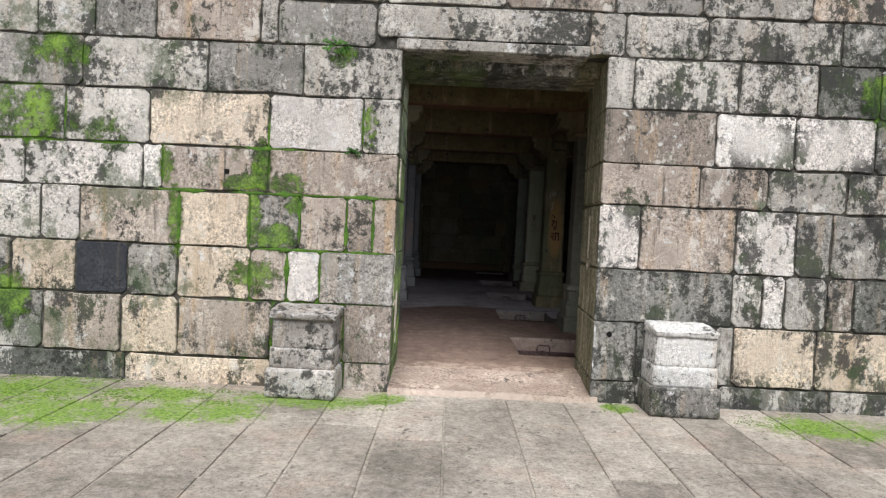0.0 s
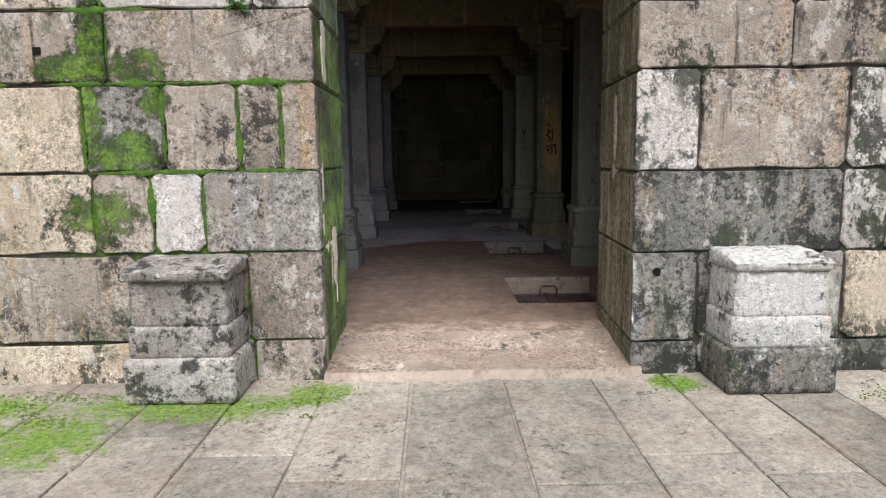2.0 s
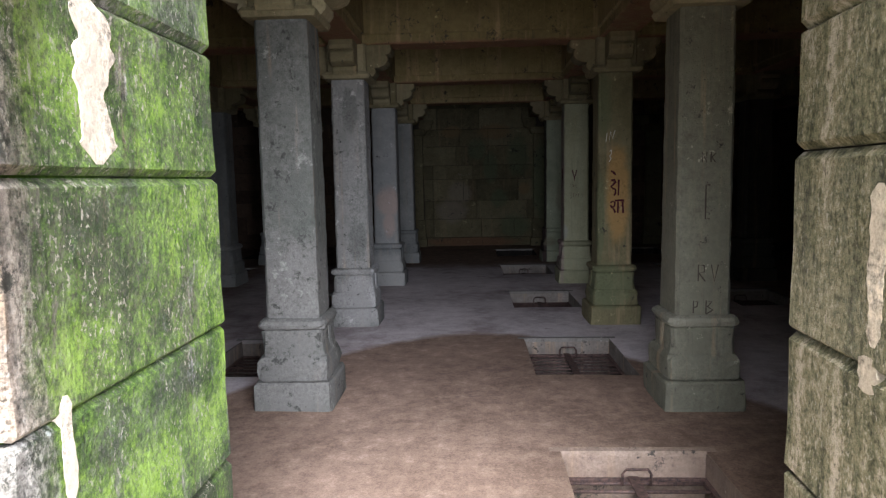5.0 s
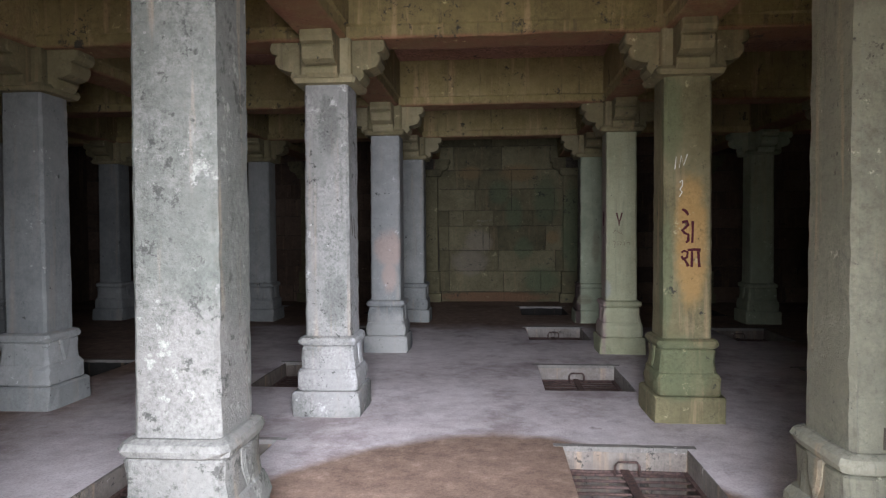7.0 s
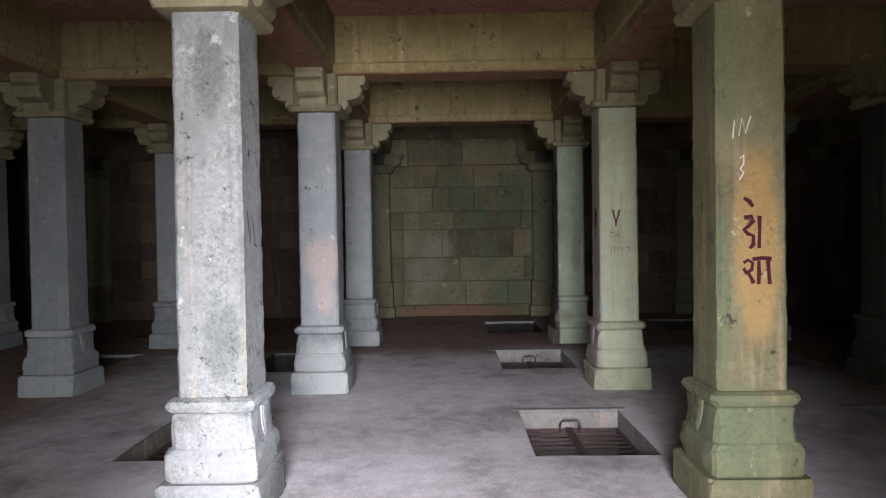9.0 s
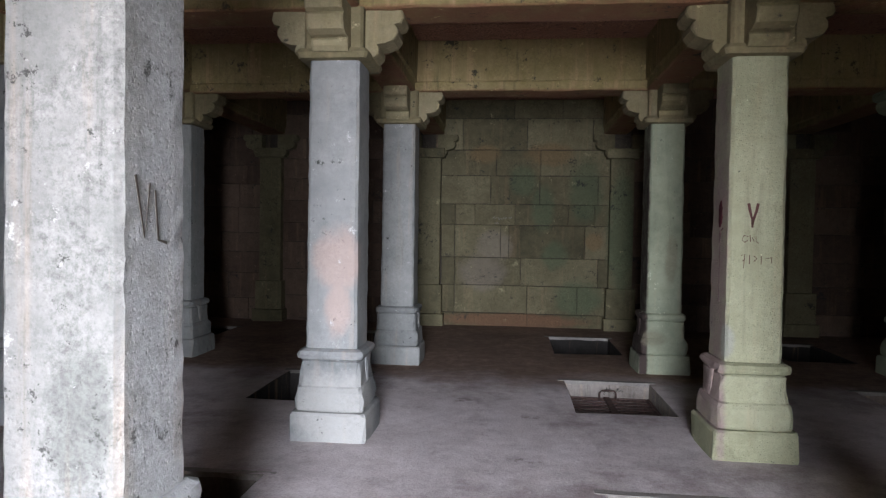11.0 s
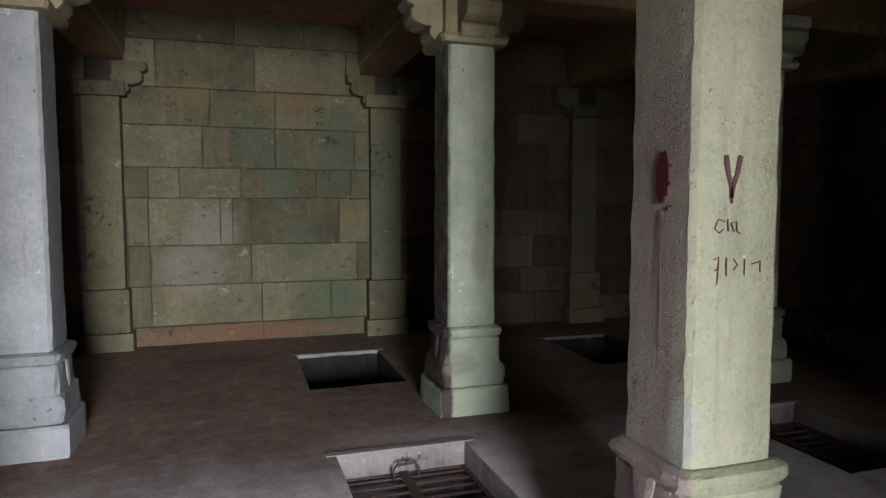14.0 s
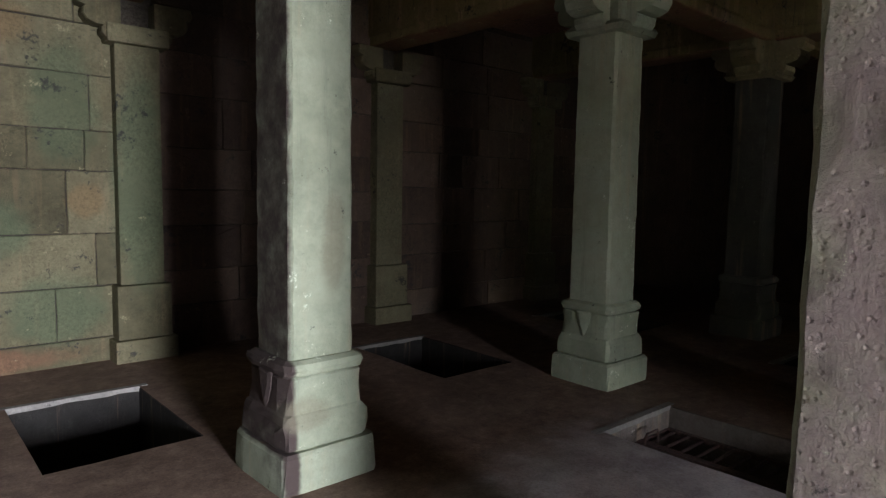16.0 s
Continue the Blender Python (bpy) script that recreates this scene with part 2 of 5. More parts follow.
            outer = m.op("MULTIPLY", m.span(y, 6.36, 6.24), m.span(jn, 0.40, 0.55))
            jcover = m.op("MULTIPLY", jcover, m.op("SUBTRACT", 1.0, m.op("MULTIPLY", m.op("MAXIMUM", bare, m.op("MULTIPLY", gaps, 0.6)), 0.9)))
            jcover = m.op("MULTIPLY", jcover, m.op("SUBTRACT", 1.0, m.op("MULTIPLY", outer, 0.7)))
            height = m.op("ADD", height, m.op("MULTIPLY", m.op("MULTIPLY", fleck, at_jamb), 1.6))
            cover = m.op("MAXIMUM", cover, jcover)
        colour = m.mix(m.op("MULTIPLY", cover, 0.88), colour, leaf)
        height = m.op("ADD", height, m.op("MULTIPLY", cover, m.op("ADD", 0.4, tuft)))
    return m.done(colour, height, grain, 0.9)


GREY = stone("facade_stone_grey", (0.165, 0.157, 0.140), (0.28, 0.262, 0.235), (0.42, 0.392, 0.352), 0.55, 0.5, 0.35, FACADE_MOSS, True, 0.01, edge=0.88)
BROWN = stone("facade_stone_brown", (0.21, 0.178, 0.150), (0.335, 0.280, 0.236), (0.47, 0.400, 0.340), 0.5, 0.35, 0.6, FACADE_MOSS, True, 0.01, edge=0.88)
CREAM = stone("facade_stone_cream", (0.42, 0.345, 0.265), (0.56, 0.465, 0.365), (0.66, 0.57, 0.465), 0.3, 0.3, 0.4, FACADE_MOSS, False, 0.01, edge=0.88)
WHITE = stone("facade_stone_white", (0.46, 0.420, 0.385), (0.58, 0.535, 0.495), (0.68, 0.64, 0.595), 0.4, 0.5, 0.15, FACADE_MOSS, True, 0.01, edge=0.88)
DARK = stone("facade_stone_dark", (0.085, 0.088, 0.078), (0.15, 0.148, 0.132), (0.26, 0.25, 0.225), 1.0, 0.45, 0.4, FACADE_MOSS, True, 0.01, edge=0.88)
SPECK = stone("facade_stone_speckled", (0.26, 0.242, 0.215), (0.41, 0.382, 0.340), (0.56, 0.525, 0.475), 0.85, 0.6, 0.25, FACADE_MOSS, True, 0.01, edge=0.88)
BLACK = stone("facade_stone_black", (0.03, 0.033, 0.04), (0.05, 0.053, 0.06), (0.09, 0.09, 0.1), 0.4, 0.05, 0.1)
TONES = {"g": GREY, "b": BROWN, "c": CREAM, "w": WHITE, "d": DARK, "s": SPECK, "k": BLACK}


def mortar_material():
    m = Mat("mossy_mortar", 0.95)
    green = m.blobs(FACADE_MOSS)
    x, y, z = m.xyz(m.pos)
    near = m.op("MULTIPLY", m.span(x, -2.6, -0.8), m.span(x, 0.4, 0.2))
    near = m.op("MULTIPLY", near, m.span(z, 2.5, 1.6))
    field = m.op("ADD", m.op("MAXIMUM", green, m.op("MULTIPLY", near, 0.7)), m.op("MULTIPLY", m.op("SUBTRACT", m.noise(4, 6), 0.5), 1.6))
    base = m.ramp(m.noise(14, 5), (0.3, (0.02, 0.022, 0.018)), (0.7, (0.11, 0.10, 0.085)))
    leaf = m.ramp(m.noise(30, 5, None, 0.7), (0.35, MOSS_DARK), (0.7, MOSS_LIGHT))
    return m.done(m.mix(m.span(field, 0.3, 0.6), base, leaf), m.noise(60, 5, None, 0.7), 0.012)


MORTAR = mortar_material()
GROUND_MOSS = [
    ((-3.6, 5.75, -0.1), (1.1, 0.55, 0.5)), ((-2.4, 5.7, -0.1), (0.7, 0.4, 0.5)), ((-1.2, 5.72, -0.1), (1.0, 0.30, 0.5)),
    ((-0.45, 5.9, -0.1), (0.3, 0.26, 0.5)), ((3.4, 5.65, -0.1), (0.8, 0.42, 0.5)), ((4.5, 5.5, -0.1), (0.8, 0.5, 0.5)),
    ((1.68, 5.98, -0.1), (0.2, 0.2, 0.5)), ((-1.9, 5.3, -0.1), (0.7, 0.5, 0.4)), ((-3.1, 5.1, -0.1), (1.0, 0.6, 0.4)),
]


def paving_material(name, grow):
    m = Mat(name, 0.8)
    at = m.vec("ADD", m.pos, m.nt.nodes[m.rnd.node.name].outputs["Location"])
    big, small, fine = m.noise(1.3, 6), m.noise(11, 6, at, 0.65), m.noise(80, 3)
    tone = m.op("ADD", m.op("MULTIPLY", big, 0.65), m.op("MULTIPLY", m.rnd, 0.22))
    tone = m.op("ADD", tone, m.op("MULTIPLY", m.op("SUBTRACT", small, 0.5), 0.55))
    colour = m.ramp(tone, (0.25, (0.185, 0.165, 0.136)), (0.45, (0.345, 0.306, 0.256)), (0.68, (0.54, 0.48, 0.405)))
    colour = m.mix(m.span(m.noise(2.3, 5, None, 0.6, 6.0), 0.5, 0.68, 0.0, 0.5), colour, (0.40, 0.30, 0.24))
    colour = m.mix(m.span(fine, 0.4, 0.75, 0.0, 0.4), colour, (0.12, 0.115, 0.1))
    spots = m.op("ADD", m.noise(16, 6, at, 0.75, 2.0), m.op("MULTIPLY", m.noise(3, 4, None, 0.6, 3.0), 0.5))
    speck = m.noise(38, 7, at, 0.78)
    colour = m.mix(1.0, colour, m.ramp(speck, (0.34, (0.5, 0.5, 0.48)), (0.48, (0.97, 0.97, 0.97)), (0.62, (1.22, 1.22, 1.22))), "MULTIPLY")
    colour = m.mix(m.span(spots, 0.87, 0.93, 0.0, 0.75), colour, (0.05, 0.05, 0.045))
    if grow:
        green = m.blobs(GROUND_MOSS)
        field = m.op("ADD", green, m.op("MULTIPLY", m.op("SUBTRACT", m.noise(4, 9, None, 0.78, 4.0), 0.5), 2.6))
        field = m.op("ADD", field, m.op("MULTIPLY", m.op("SUBTRACT", m.noise(33, 6, None, 0.75, 2.0), 0.5), 2.2))
        cover = m.op("MULTIPLY", m.span(field, 0.5, 1.05), m.span(green, 0.02, 0.4))
        leaf = m.ramp(m.noise(30, 8, None, 0.82), (0.38, (0.045, 0.085, 0.016)), (0.5, (0.14, 0.25, 0.027)), (0.62, (0.27, 0.40, 0.06)))
        colour = m.mix(m.op("MULTIPLY", cover, 0.92), colour, leaf)
    return m.done(colour, m.op("ADD", m.op("MULTIPLY", fine, 0.5), small), 0.006, 0.6)


PAVING = paving_material("paving_stone", True)
JOINT_EARTH = paving_material("joint_earth", True)


def floor_material():
    """Trodden floor: red earth by the door, a worn grey screed in the nave, brown damp earth beyond."""
    m = Mat("earth_floor", 0.85)
    x, y, z = m.xyz(m.pos)
    wob = m.op("MULTIPLY", m.op("SUBTRACT", m.noise(0.9, 5), 0.5), 1.6)
    wob = m.op("ADD", wob, m.op("MULTIPLY", m.op("SUBTRACT", m.noise(5, 5), 0.5), 0.25))
    cx = m.op("SUBTRACT", x, 0.45)
    arc = m.op("ADD", m.op("SUBTRACT", y, 12.0), m.op("MULTIPLY", m.op("MULTIPLY", cx, cx), 0.5))
    near = m.span(m.op("ADD", arc, m.op("MULTIPLY", wob, 0.35)), -0.12, 0.12)
    far = m.span(m.op("ADD", y, wob), 18.1, 17.2)
    side = m.span(m.op("ADD", m.op("ABSOLUTE", cx), wob), 4.6, 3.2)
    grey_f = m.op("MULTIPLY", near, m.op("MULTIPLY", far, side))
    small, fine = m.noise(7, 7, None, 0.65), m.noise(60, 4)
    red = m.ramp(small, (0.3, (0.135, 0.090, 0.066)), (0.55, (0.205, 0.141, 0.105)), (0.75, (0.29, 0.215, 0.168)))
    grey = m.ramp(m.op("ADD", m.op("MULTIPLY", small, 0.5), m.op("MULTIPLY", m.noise(1.4, 5), 0.5)), (0.33, (0.38, 0.34, 0.335)), (0.6, (0.57, 0.53, 0.53)))
    red = m.mix(1.0, red, m.ramp(m.op("ADD", m.op("MULTIPLY", m.noise(0.9, 6, None, 0.65, 5.0), 0.6), m.op("MULTIPLY", m.noise(22, 8, None, 0.8), 0.4)), (0.36, (0.55, 0.52, 0.5)), (0.5, (1.0, 1.0, 1.0)), (0.64, (1.3, 1.32, 1.35))), "MULTIPLY")
    grey = m.mix(1.0, grey, m.ramp(m.noise(1.3, 9, None, 0.75, 2.0), (0.36, (0.62, 0.58, 0.58)), (0.5, (1.0, 1.0, 1.0)), (0.65, (1.12, 1.12, 1.12))), "MULTIPLY")
    grains = m.op("ADD", m.op("MULTIPLY", m.noise(70, 5, None, 0.75, 2.0), 0.6), m.op("MULTIPLY", m.noise(17, 7, None, 0.75, 7.0), 0.4))
    red = m.mix(1.0, red, m.ramp(grains, (0.38, (0.72, 0.70, 0.68)), (0.5, (1.0, 1.0, 1.0)), (0.64, (1.25, 1.25, 1.25))), "MULTIPLY")
    colour = m.mix(grey_f, red, grey)
    sill = m.op("MULTIPLY", m.span(y, 7.3, 6.9), m.span(m.noise(6, 6, None, 0.7, 2.0), 0.42, 0.62))
    colour = m.mix(m.op("MULTIPLY", sill, 0.75), colour, (0.46, 0.37, 0.28))
    damp = m.blobs([((0.65, 10.64, 0), (0.3, 0.18, 1)), ((-0.06, 16.72, 0), (0.16, 0.14, 1)), ((0.57, 16.25, 0), (0.22, 0.10, 1)), ((0.5, 15.15, 0), (0.2, 0.08, 1)), ((0.42, 9.95, 0), (0.5, 0.12, 1)), ((1.27, 12.2, 0), (0.10, 0.07, 1))])
    damp = m.op("ADD", m.op("MULTIPLY", damp, 0.8), m.op("MULTIPLY", m.op("SUBTRACT", m.noise(9, 9, None, 0.75, 3.0), 0.5), 2.6))
    damp = m.op("MULTIPLY", damp, m.span(damp, 0.2, 0.5))
    colour = m.mix(m.span(damp, 0.6, 1.1, 0.0, 0.6), colour, (0.10, 0.065, 0.055))
    colour = m.mix(m.span(fine, 0.4, 0.75, 0.0, 0.3), colour, (0.10, 0.075, 0.06))
    return m.done(colour, m.op("ADD", m.op("MULTIPLY", fine, 0.35), small), 0.012, 0.6)


FLOOR = floor_material()
PIT_PLASTER = stone("pit_plaster", (0.105, 0.087, 0.072), (0.17, 0.150, 0.130), (0.27, 0.250, 0.228), 0.4, 0.3, 0.4, grit=0.35)
PIT_BROWN = stone("pit_brown_earth", (0.13, 0.092, 0.070), (0.20, 0.148, 0.115), (0.30, 0.235, 0.19), 0.4, 0.2, 0.2, grit=0.4)
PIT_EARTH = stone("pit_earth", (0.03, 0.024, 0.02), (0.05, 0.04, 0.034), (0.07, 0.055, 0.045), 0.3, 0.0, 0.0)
WHITEWASH = [((-0.88, 9.7, 0.8), (0.5, 0.6, 0.62)), ((-0.88, 9.7, 0.2), (0.6, 0.6, 0.4))]
# Paler tint over the east face of pillar l1.
PALE_EAST = [((-0.735, 12.72, 1.7), (0.062, 0.45, 4.0))]
PINK = [((-0.92, 15.35, 1.35), (0.26, 0.3, 0.34)), ((-0.92, 15.35, 1.0), (0.14, 0.3, 0.3))]
OCHRE = [((2.1, 12.4, 1.5), (0.17, 0.3, 0.75))]
PILLAR_W = stone("pillar_stone_grey", (0.088, 0.092, 0.085), (0.150, 0.153, 0.142), (0.225, 0.224, 0.210), 0.45, 0.42, 0.2, (), False, 0.006, patch=7.0, grit=0.5, stain_shade=[(PALE_EAST, (0.33, 0.34, 0.34), 0.85), ([((-0.9, 12.4, 0.3), (0.5, 0.5, 0.42))], (0.25, 0.245, 0.235), 0.6), ([((-0.95, 12.45, 2.5), (0.12, 0.2, 0.35)), ((-0.9, 12.45, 1.0), (0.14, 0.2, 0.3))], (0.07, 0.076, 0.068), 0.55)])
PILLAR_R = stone("pillar_stone_olive_grey", (0.105, 0.104, 0.078), (0.155, 0.154, 0.116), (0.215, 0.212, 0.165), 0.25, 0.2, 0.3, (), False, 0.005, patch=8.0, grit=0.3)
PILLAR_E = stone("pillar_stone_ochre", (0.085, 0.080, 0.042), (0.140, 0.126, 0.068), (0.205, 0.182, 0.108), 0.3, 0.2, 0.35, (), False, 0.005, patch=6.0, grit=0.3, vary=0.15, stain_shade=[(OCHRE, (0.36, 0.22, 0.08), 0.75), ([((2.0, 12.45, 0.45), (0.4, 0.4, 0.35)), ((1.93, 12.45, 2.5), (0.12, 0.2, 0.5)), ((1.9, 12.5, 1.2), (0.06, 0.2, 0.7))], (0.105, 0.125, 0.068), 0.7)])
# First spot: r3's west face, dark brown stone with its shade painted in.
PILLAR_N = stone("pillar_stone_greenish", (0.175, 0.198, 0.140), (0.255, 0.285, 0.205), (0.325, 0.36, 0.268), 0.1, 0.1, 0.15, (), False, 0.004, patch=8.0, grit=0.14, stain_shade=[([((1.892, 18.42, 1.9), (0.066, 2.0, 8.0))], (0.050, 0.037, 0.033), 1.0), ([((2.0, 18.2, 0.4), (0.2, 0.3, 0.12)), ((2.2, 18.2, 1.3), (0.1, 0.2, 0.4))], (0.17, 0.16, 0.11), 0.6)])
# Near-black copy of the pillar stone: the side aisles' shade put into the colour.
PILLAR_SHADE = stone("pillar_stone_shade_dark", (0.030, 0.030, 0.025), (0.050, 0.050, 0.042), (0.075, 0.073, 0.060), 0.3, 0.1, 0.2, (), False, 0.004, patch=8.0, grit=0.2)
PILLAR_3 = stone("pillar_stone_smooth_blue", (0.125, 0.135, 0.135), (0.185, 0.195, 0.193), (0.245, 0.252, 0.246), 0.15, 0.2, 0.15, (), False, 0.004, patch=8.0, grit=0.15, stain_shade=[(PINK, (0.34, 0.262, 0.228), 0.7), ([((-0.9, 15.4, 0.2), (0.5, 0.4, 0.45))], (0.33, 0.33, 0.31), 0.6)])
PILLAR_A = stone("pillar_stone_bluish", (0.138, 0.148, 0.144), (0.204, 0.214, 0.206), (0.270, 0.277, 0.266), 0.15, 0.12, 0.15, (), False, 0.004, patch=8.0, grit=0.22)
SOFFIT = [((0.5, 14.0, 3.165), (60.0, 60.0, 0.11))]
ROUGH_W = [((1.862, 15.67, 1.7), (0.066, 0.7, 3.0))]
CHIP = [((1.90, 15.46, 0.82), (0.09, 0.10, 0.17))]
PILLAR_M = stone("pillar_stone_marked", (0.190, 0.194, 0.120), (0.272, 0.280, 0.180), (0.342, 0.350, 0.238), 0.06, 0.06, 0.15, (), False, 0.012, stain_shade=[(ROUGH_W, (0.25, 0.188, 0.180), 0.9), (CHIP, (0.30, 0.31, 0.26), 0.9)], patch=8.0, grit=0.22)
PALE = stone("pedestal_stone_pale", (0.44, 0.43, 0.405), (0.56, 0.545, 0.515), (0.68, 0.65, 0.61), 0.62, 0.6, 0.3, (), False, 0.014, grit=0.8)
PITTED = stone("pedestal_stone_pitted", (0.25, 0.225, 0.20), (0.37, 0.338, 0.305), (0.54, 0.50, 0.455), 0.95, 0.85, 0.35, (), False, 0.018, grit=0.9, patch=5.0)
SILL = stone("sill_stone_pinkish", (0.15, 0.108, 0.083), (0.23, 0.168, 0.13), (0.35, 0.28, 0.222), 0.5, 0.45, 0.0, (), False, 0.012)
PILLAR_1 = stone("pillar_stone_mottled", (0.042, 0.048, 0.041), (0.074, 0.078, 0.068), (0.112, 0.113, 0.102), 0.6, 0.5, 0.2, (), False, 0.006, stain_shade=[(WHITEWASH, (0.118, 0.115, 0.106), 0.75)], patch=6.0, grit=0.5)
CAPITAL = stone("capital_stone_olive", (0.120, 0.104, 0.056), (0.182, 0.158, 0.088), (0.252, 0.222, 0.138), 0.2, 0.2, 0.2, (), False, 0.005, patch=8.0, grit=0.25)
BEAM = stone("beam_stone_lichen", (0.130, 0.104, 0.046), (0.205, 0.164, 0.072), (0.280, 0.230, 0.115), 0.42, 0.15, 0.4, (), False, 0.008, stain_shade=[(SOFFIT, (0.19, 0.088, 0.052), 0.9)], grit=0.3)
CEILING = stone("ceiling_stone_red", (0.160, 0.080, 0.056), (0.232, 0.120, 0.084), (0.288, 0.160, 0.120), 0.35, 0.1, 0.0)
# The spot at x -4.5 paints a lit patch of wall between shadows.
BACK = stone("hall_wall_stone", (0.058, 0.053, 0.030), (0.112, 0.102, 0.058), (0.170, 0.155, 0.092), 0.35, 0.2, 0.1, (), False, 0.008, [
    ([((-0.1, 21.6, 0.9), (0.5, 0.5, 0.4)), ((0.1, 21.6, 1.35), (0.4, 0.5, 0.35)), ((-4.5, 21.6, 1.5), (0.4, 0.5, 0.9))], (0.20, 0.175, 0.14), 0.6),
    ([((0.55, 21.6, 2.45), (0.3, 0.5, 0.35)), ((0.9, 21.6, 2.0), (0.25, 0.5, 0.5)), ((1.6, 21.6, 2.3), (0.35, 0.5, 0.7)), ((1.5, 21.6, 0.5), (0.5, 0.5, 0.4)), ((2.17, 21.5, 1.6), (0.3, 0.5, 1.3)), ((1.1, 21.6, 1.2), (0.3, 0.5, 0.3))], (0.078, 0.105, 0.060), 0.65),
    ([((1.0, 21.6, 2.9), (0.5, 0.5, 0.25)), ((1.75, 21.6, 1.45), (0.2, 0.5, 0.2)), ((-0.1, 21.6, 2.9), (0.35, 0.5, 0.2))], (0.17, 0.12, 0.06), 0.7),
    ([((0.4, 21.6, 0.1), (1.6, 0.5, 0.16))], (0.16, 0.085, 0.05), 0.7)], grit=0.4, vary=0.34)
# Reddish stone, darker than BACK: the side bays' shade is partly in the colour.
BACK_SIDE = stone("hall_wall_stone_reddish_shade", (0.050, 0.034, 0.025), (0.088, 0.060, 0.044), (0.130, 0.094, 0.068), 0.4, 0.15, 0.12, (), False, 0.006, grit=0.35)
# Darker copy of the pit plaster: shade inside ungrated pits put into the colour.
PIT_DARK = stone("pit_plaster_shade", (0.015, 0.0135, 0.012), (0.026, 0.024, 0.022), (0.045, 0.042, 0.039), 0.2, 0.1, 0.3, grit=0.35)
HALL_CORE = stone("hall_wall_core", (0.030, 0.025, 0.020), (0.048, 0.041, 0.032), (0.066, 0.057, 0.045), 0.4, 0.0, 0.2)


def iron_material():
    m = Mat("rusty_iron", 0.7, 0.5)
    return m.done(m.ramp(m.noise(40, 6), (0.3, (0.045, 0.035, 0.035)), (0.7, (0.16, 0.10, 0.085))), m.noise(120, 4), 0.002)


def plain_material(name, colour, rough=0.9):
    m = Mat(name, rough)
    n = m.noise(60, 4)
    return m.done(m.mix(m.span(n, 0.35, 0.75, 0.0, 0.5), colour, tuple(c * 0.55 for c in colour)), n, 0.002)


IRON = iron_material()
RED_PAINT = plain_material("dark_red_paint", (0.062, 0.010, 0.016))
STAIN_PAINT = plain_material("thin_purple_stain", (0.13, 0.078, 0.078))
BROWN_PAINT = plain_material("brown_paint", (0.085, 0.038, 0.034))
CHALK_FAINT = plain_material("faint_chalk", (0.24, 0.24, 0.21))
CHALK = plain_material("white_chalk", (0.6, 0.6, 0.56))
CHARCOAL = plain_material("charcoal_mark", (0.06, 0.05, 0.04))
BARE = stone("bare_stone_scar", (0.40, 0.34, 0.26), (0.50, 0.43, 0.34), (0.58, 0.51, 0.42), 0.2, 0.3, 0.3)


def growth_material(name, lo, mid, hi):
    m = Mat(name, 0.85)
    n = m.op("ADD", m.op("MULTIPLY", m.noise(26, 8, None, 0.8), 0.6), m.op("MULTIPLY", m.rnd, 0.25))
    return m.done(m.ramp(n, (0.3, lo), (0.45, mid), (0.62, hi)), m.noise(150, 4, None, 0.7), 0.004)


MOSS_WALL = growth_material("wall_moss", (0.012, 0.03, 0.006), (0.05, 0.115, 0.016), (0.13, 0.25, 0.03))
MOSS_GROUND = growth_material("ground_moss", (0.10, 0.175, 0.022), (0.18, 0.31, 0.032), (0.29, 0.43, 0.065))
LEAF = growth_material("small_leaf", (0.03, 0.08, 0.015), (0.06, 0.15, 0.025), (0.10, 0.22, 0.04))

# ---- mesh helpers ----
def link(name, bm, material, parent=None, label="", smooth=False):
    me = bpy.data.meshes.new(name)
    bmesh.ops.recalc_face_normals(bm, faces=bm.faces)
    bm.to_mesh(me)
    bm.free()
    me.materials.append(material)
    if smooth:
        me.shade_smooth()
    ob = new(name, me)
    if parent:
        ob.parent = parent
    if label:
        ob["label"] = label
    return ob


def part(name, bm, material, parent, label="", smooth=False):
    return link(name, bm, material, parent, label, smooth)


def empty(name, place=(0, 0, 0)):
    ob = new(name)
    ob.location = place
    return ob


def structure(ob, label="", category=""):
    return tagged(ob, label, category, "", "structure")


def add_box(bm, x0, x1, y0, y1, z0, z1, bevel=0.0):
    made = bmesh.ops.create_cube(bm, size=1.0, matrix=Matrix.LocRotScale(((x0 + x1) / 2, (y0 + y1) / 2, (z0 + z1) / 2), None, (x1 - x0, y1 - y0, z1 - z0)))
    if bevel:
        edges = {e for v in made["verts"] for e in v.link_edges}
        bmesh.ops.bevel(bm, geom=list(edges), offset=bevel, segments=2, profile=0.6, affect="EDGES")
    return bm


def box(x0, x1, y0, y1, z0, z1, bevel=0.0):
    return add_box(bmesh.new(), x0, x1, y0, y1, z0, z1, bevel)


def add_rings(bm, rings, close_top=True, close_bottom=True):
    """Skin a stack of closed rings with equal point counts."""
    rows = [[bm.verts.new(p) for p in ring] for ring in rings]
    n = len(rows[0])
    for a, b in zip(rows, rows[1:]):
        for i in range(n):
            bm.faces.new((a[i], a[(i + 1) % n], b[(i + 1) % n], b[i]))
    if close_bottom:
        bm.faces.new(rows[0][::-1])
    if close_top:
        bm.faces.new(rows[-1])
    return bm


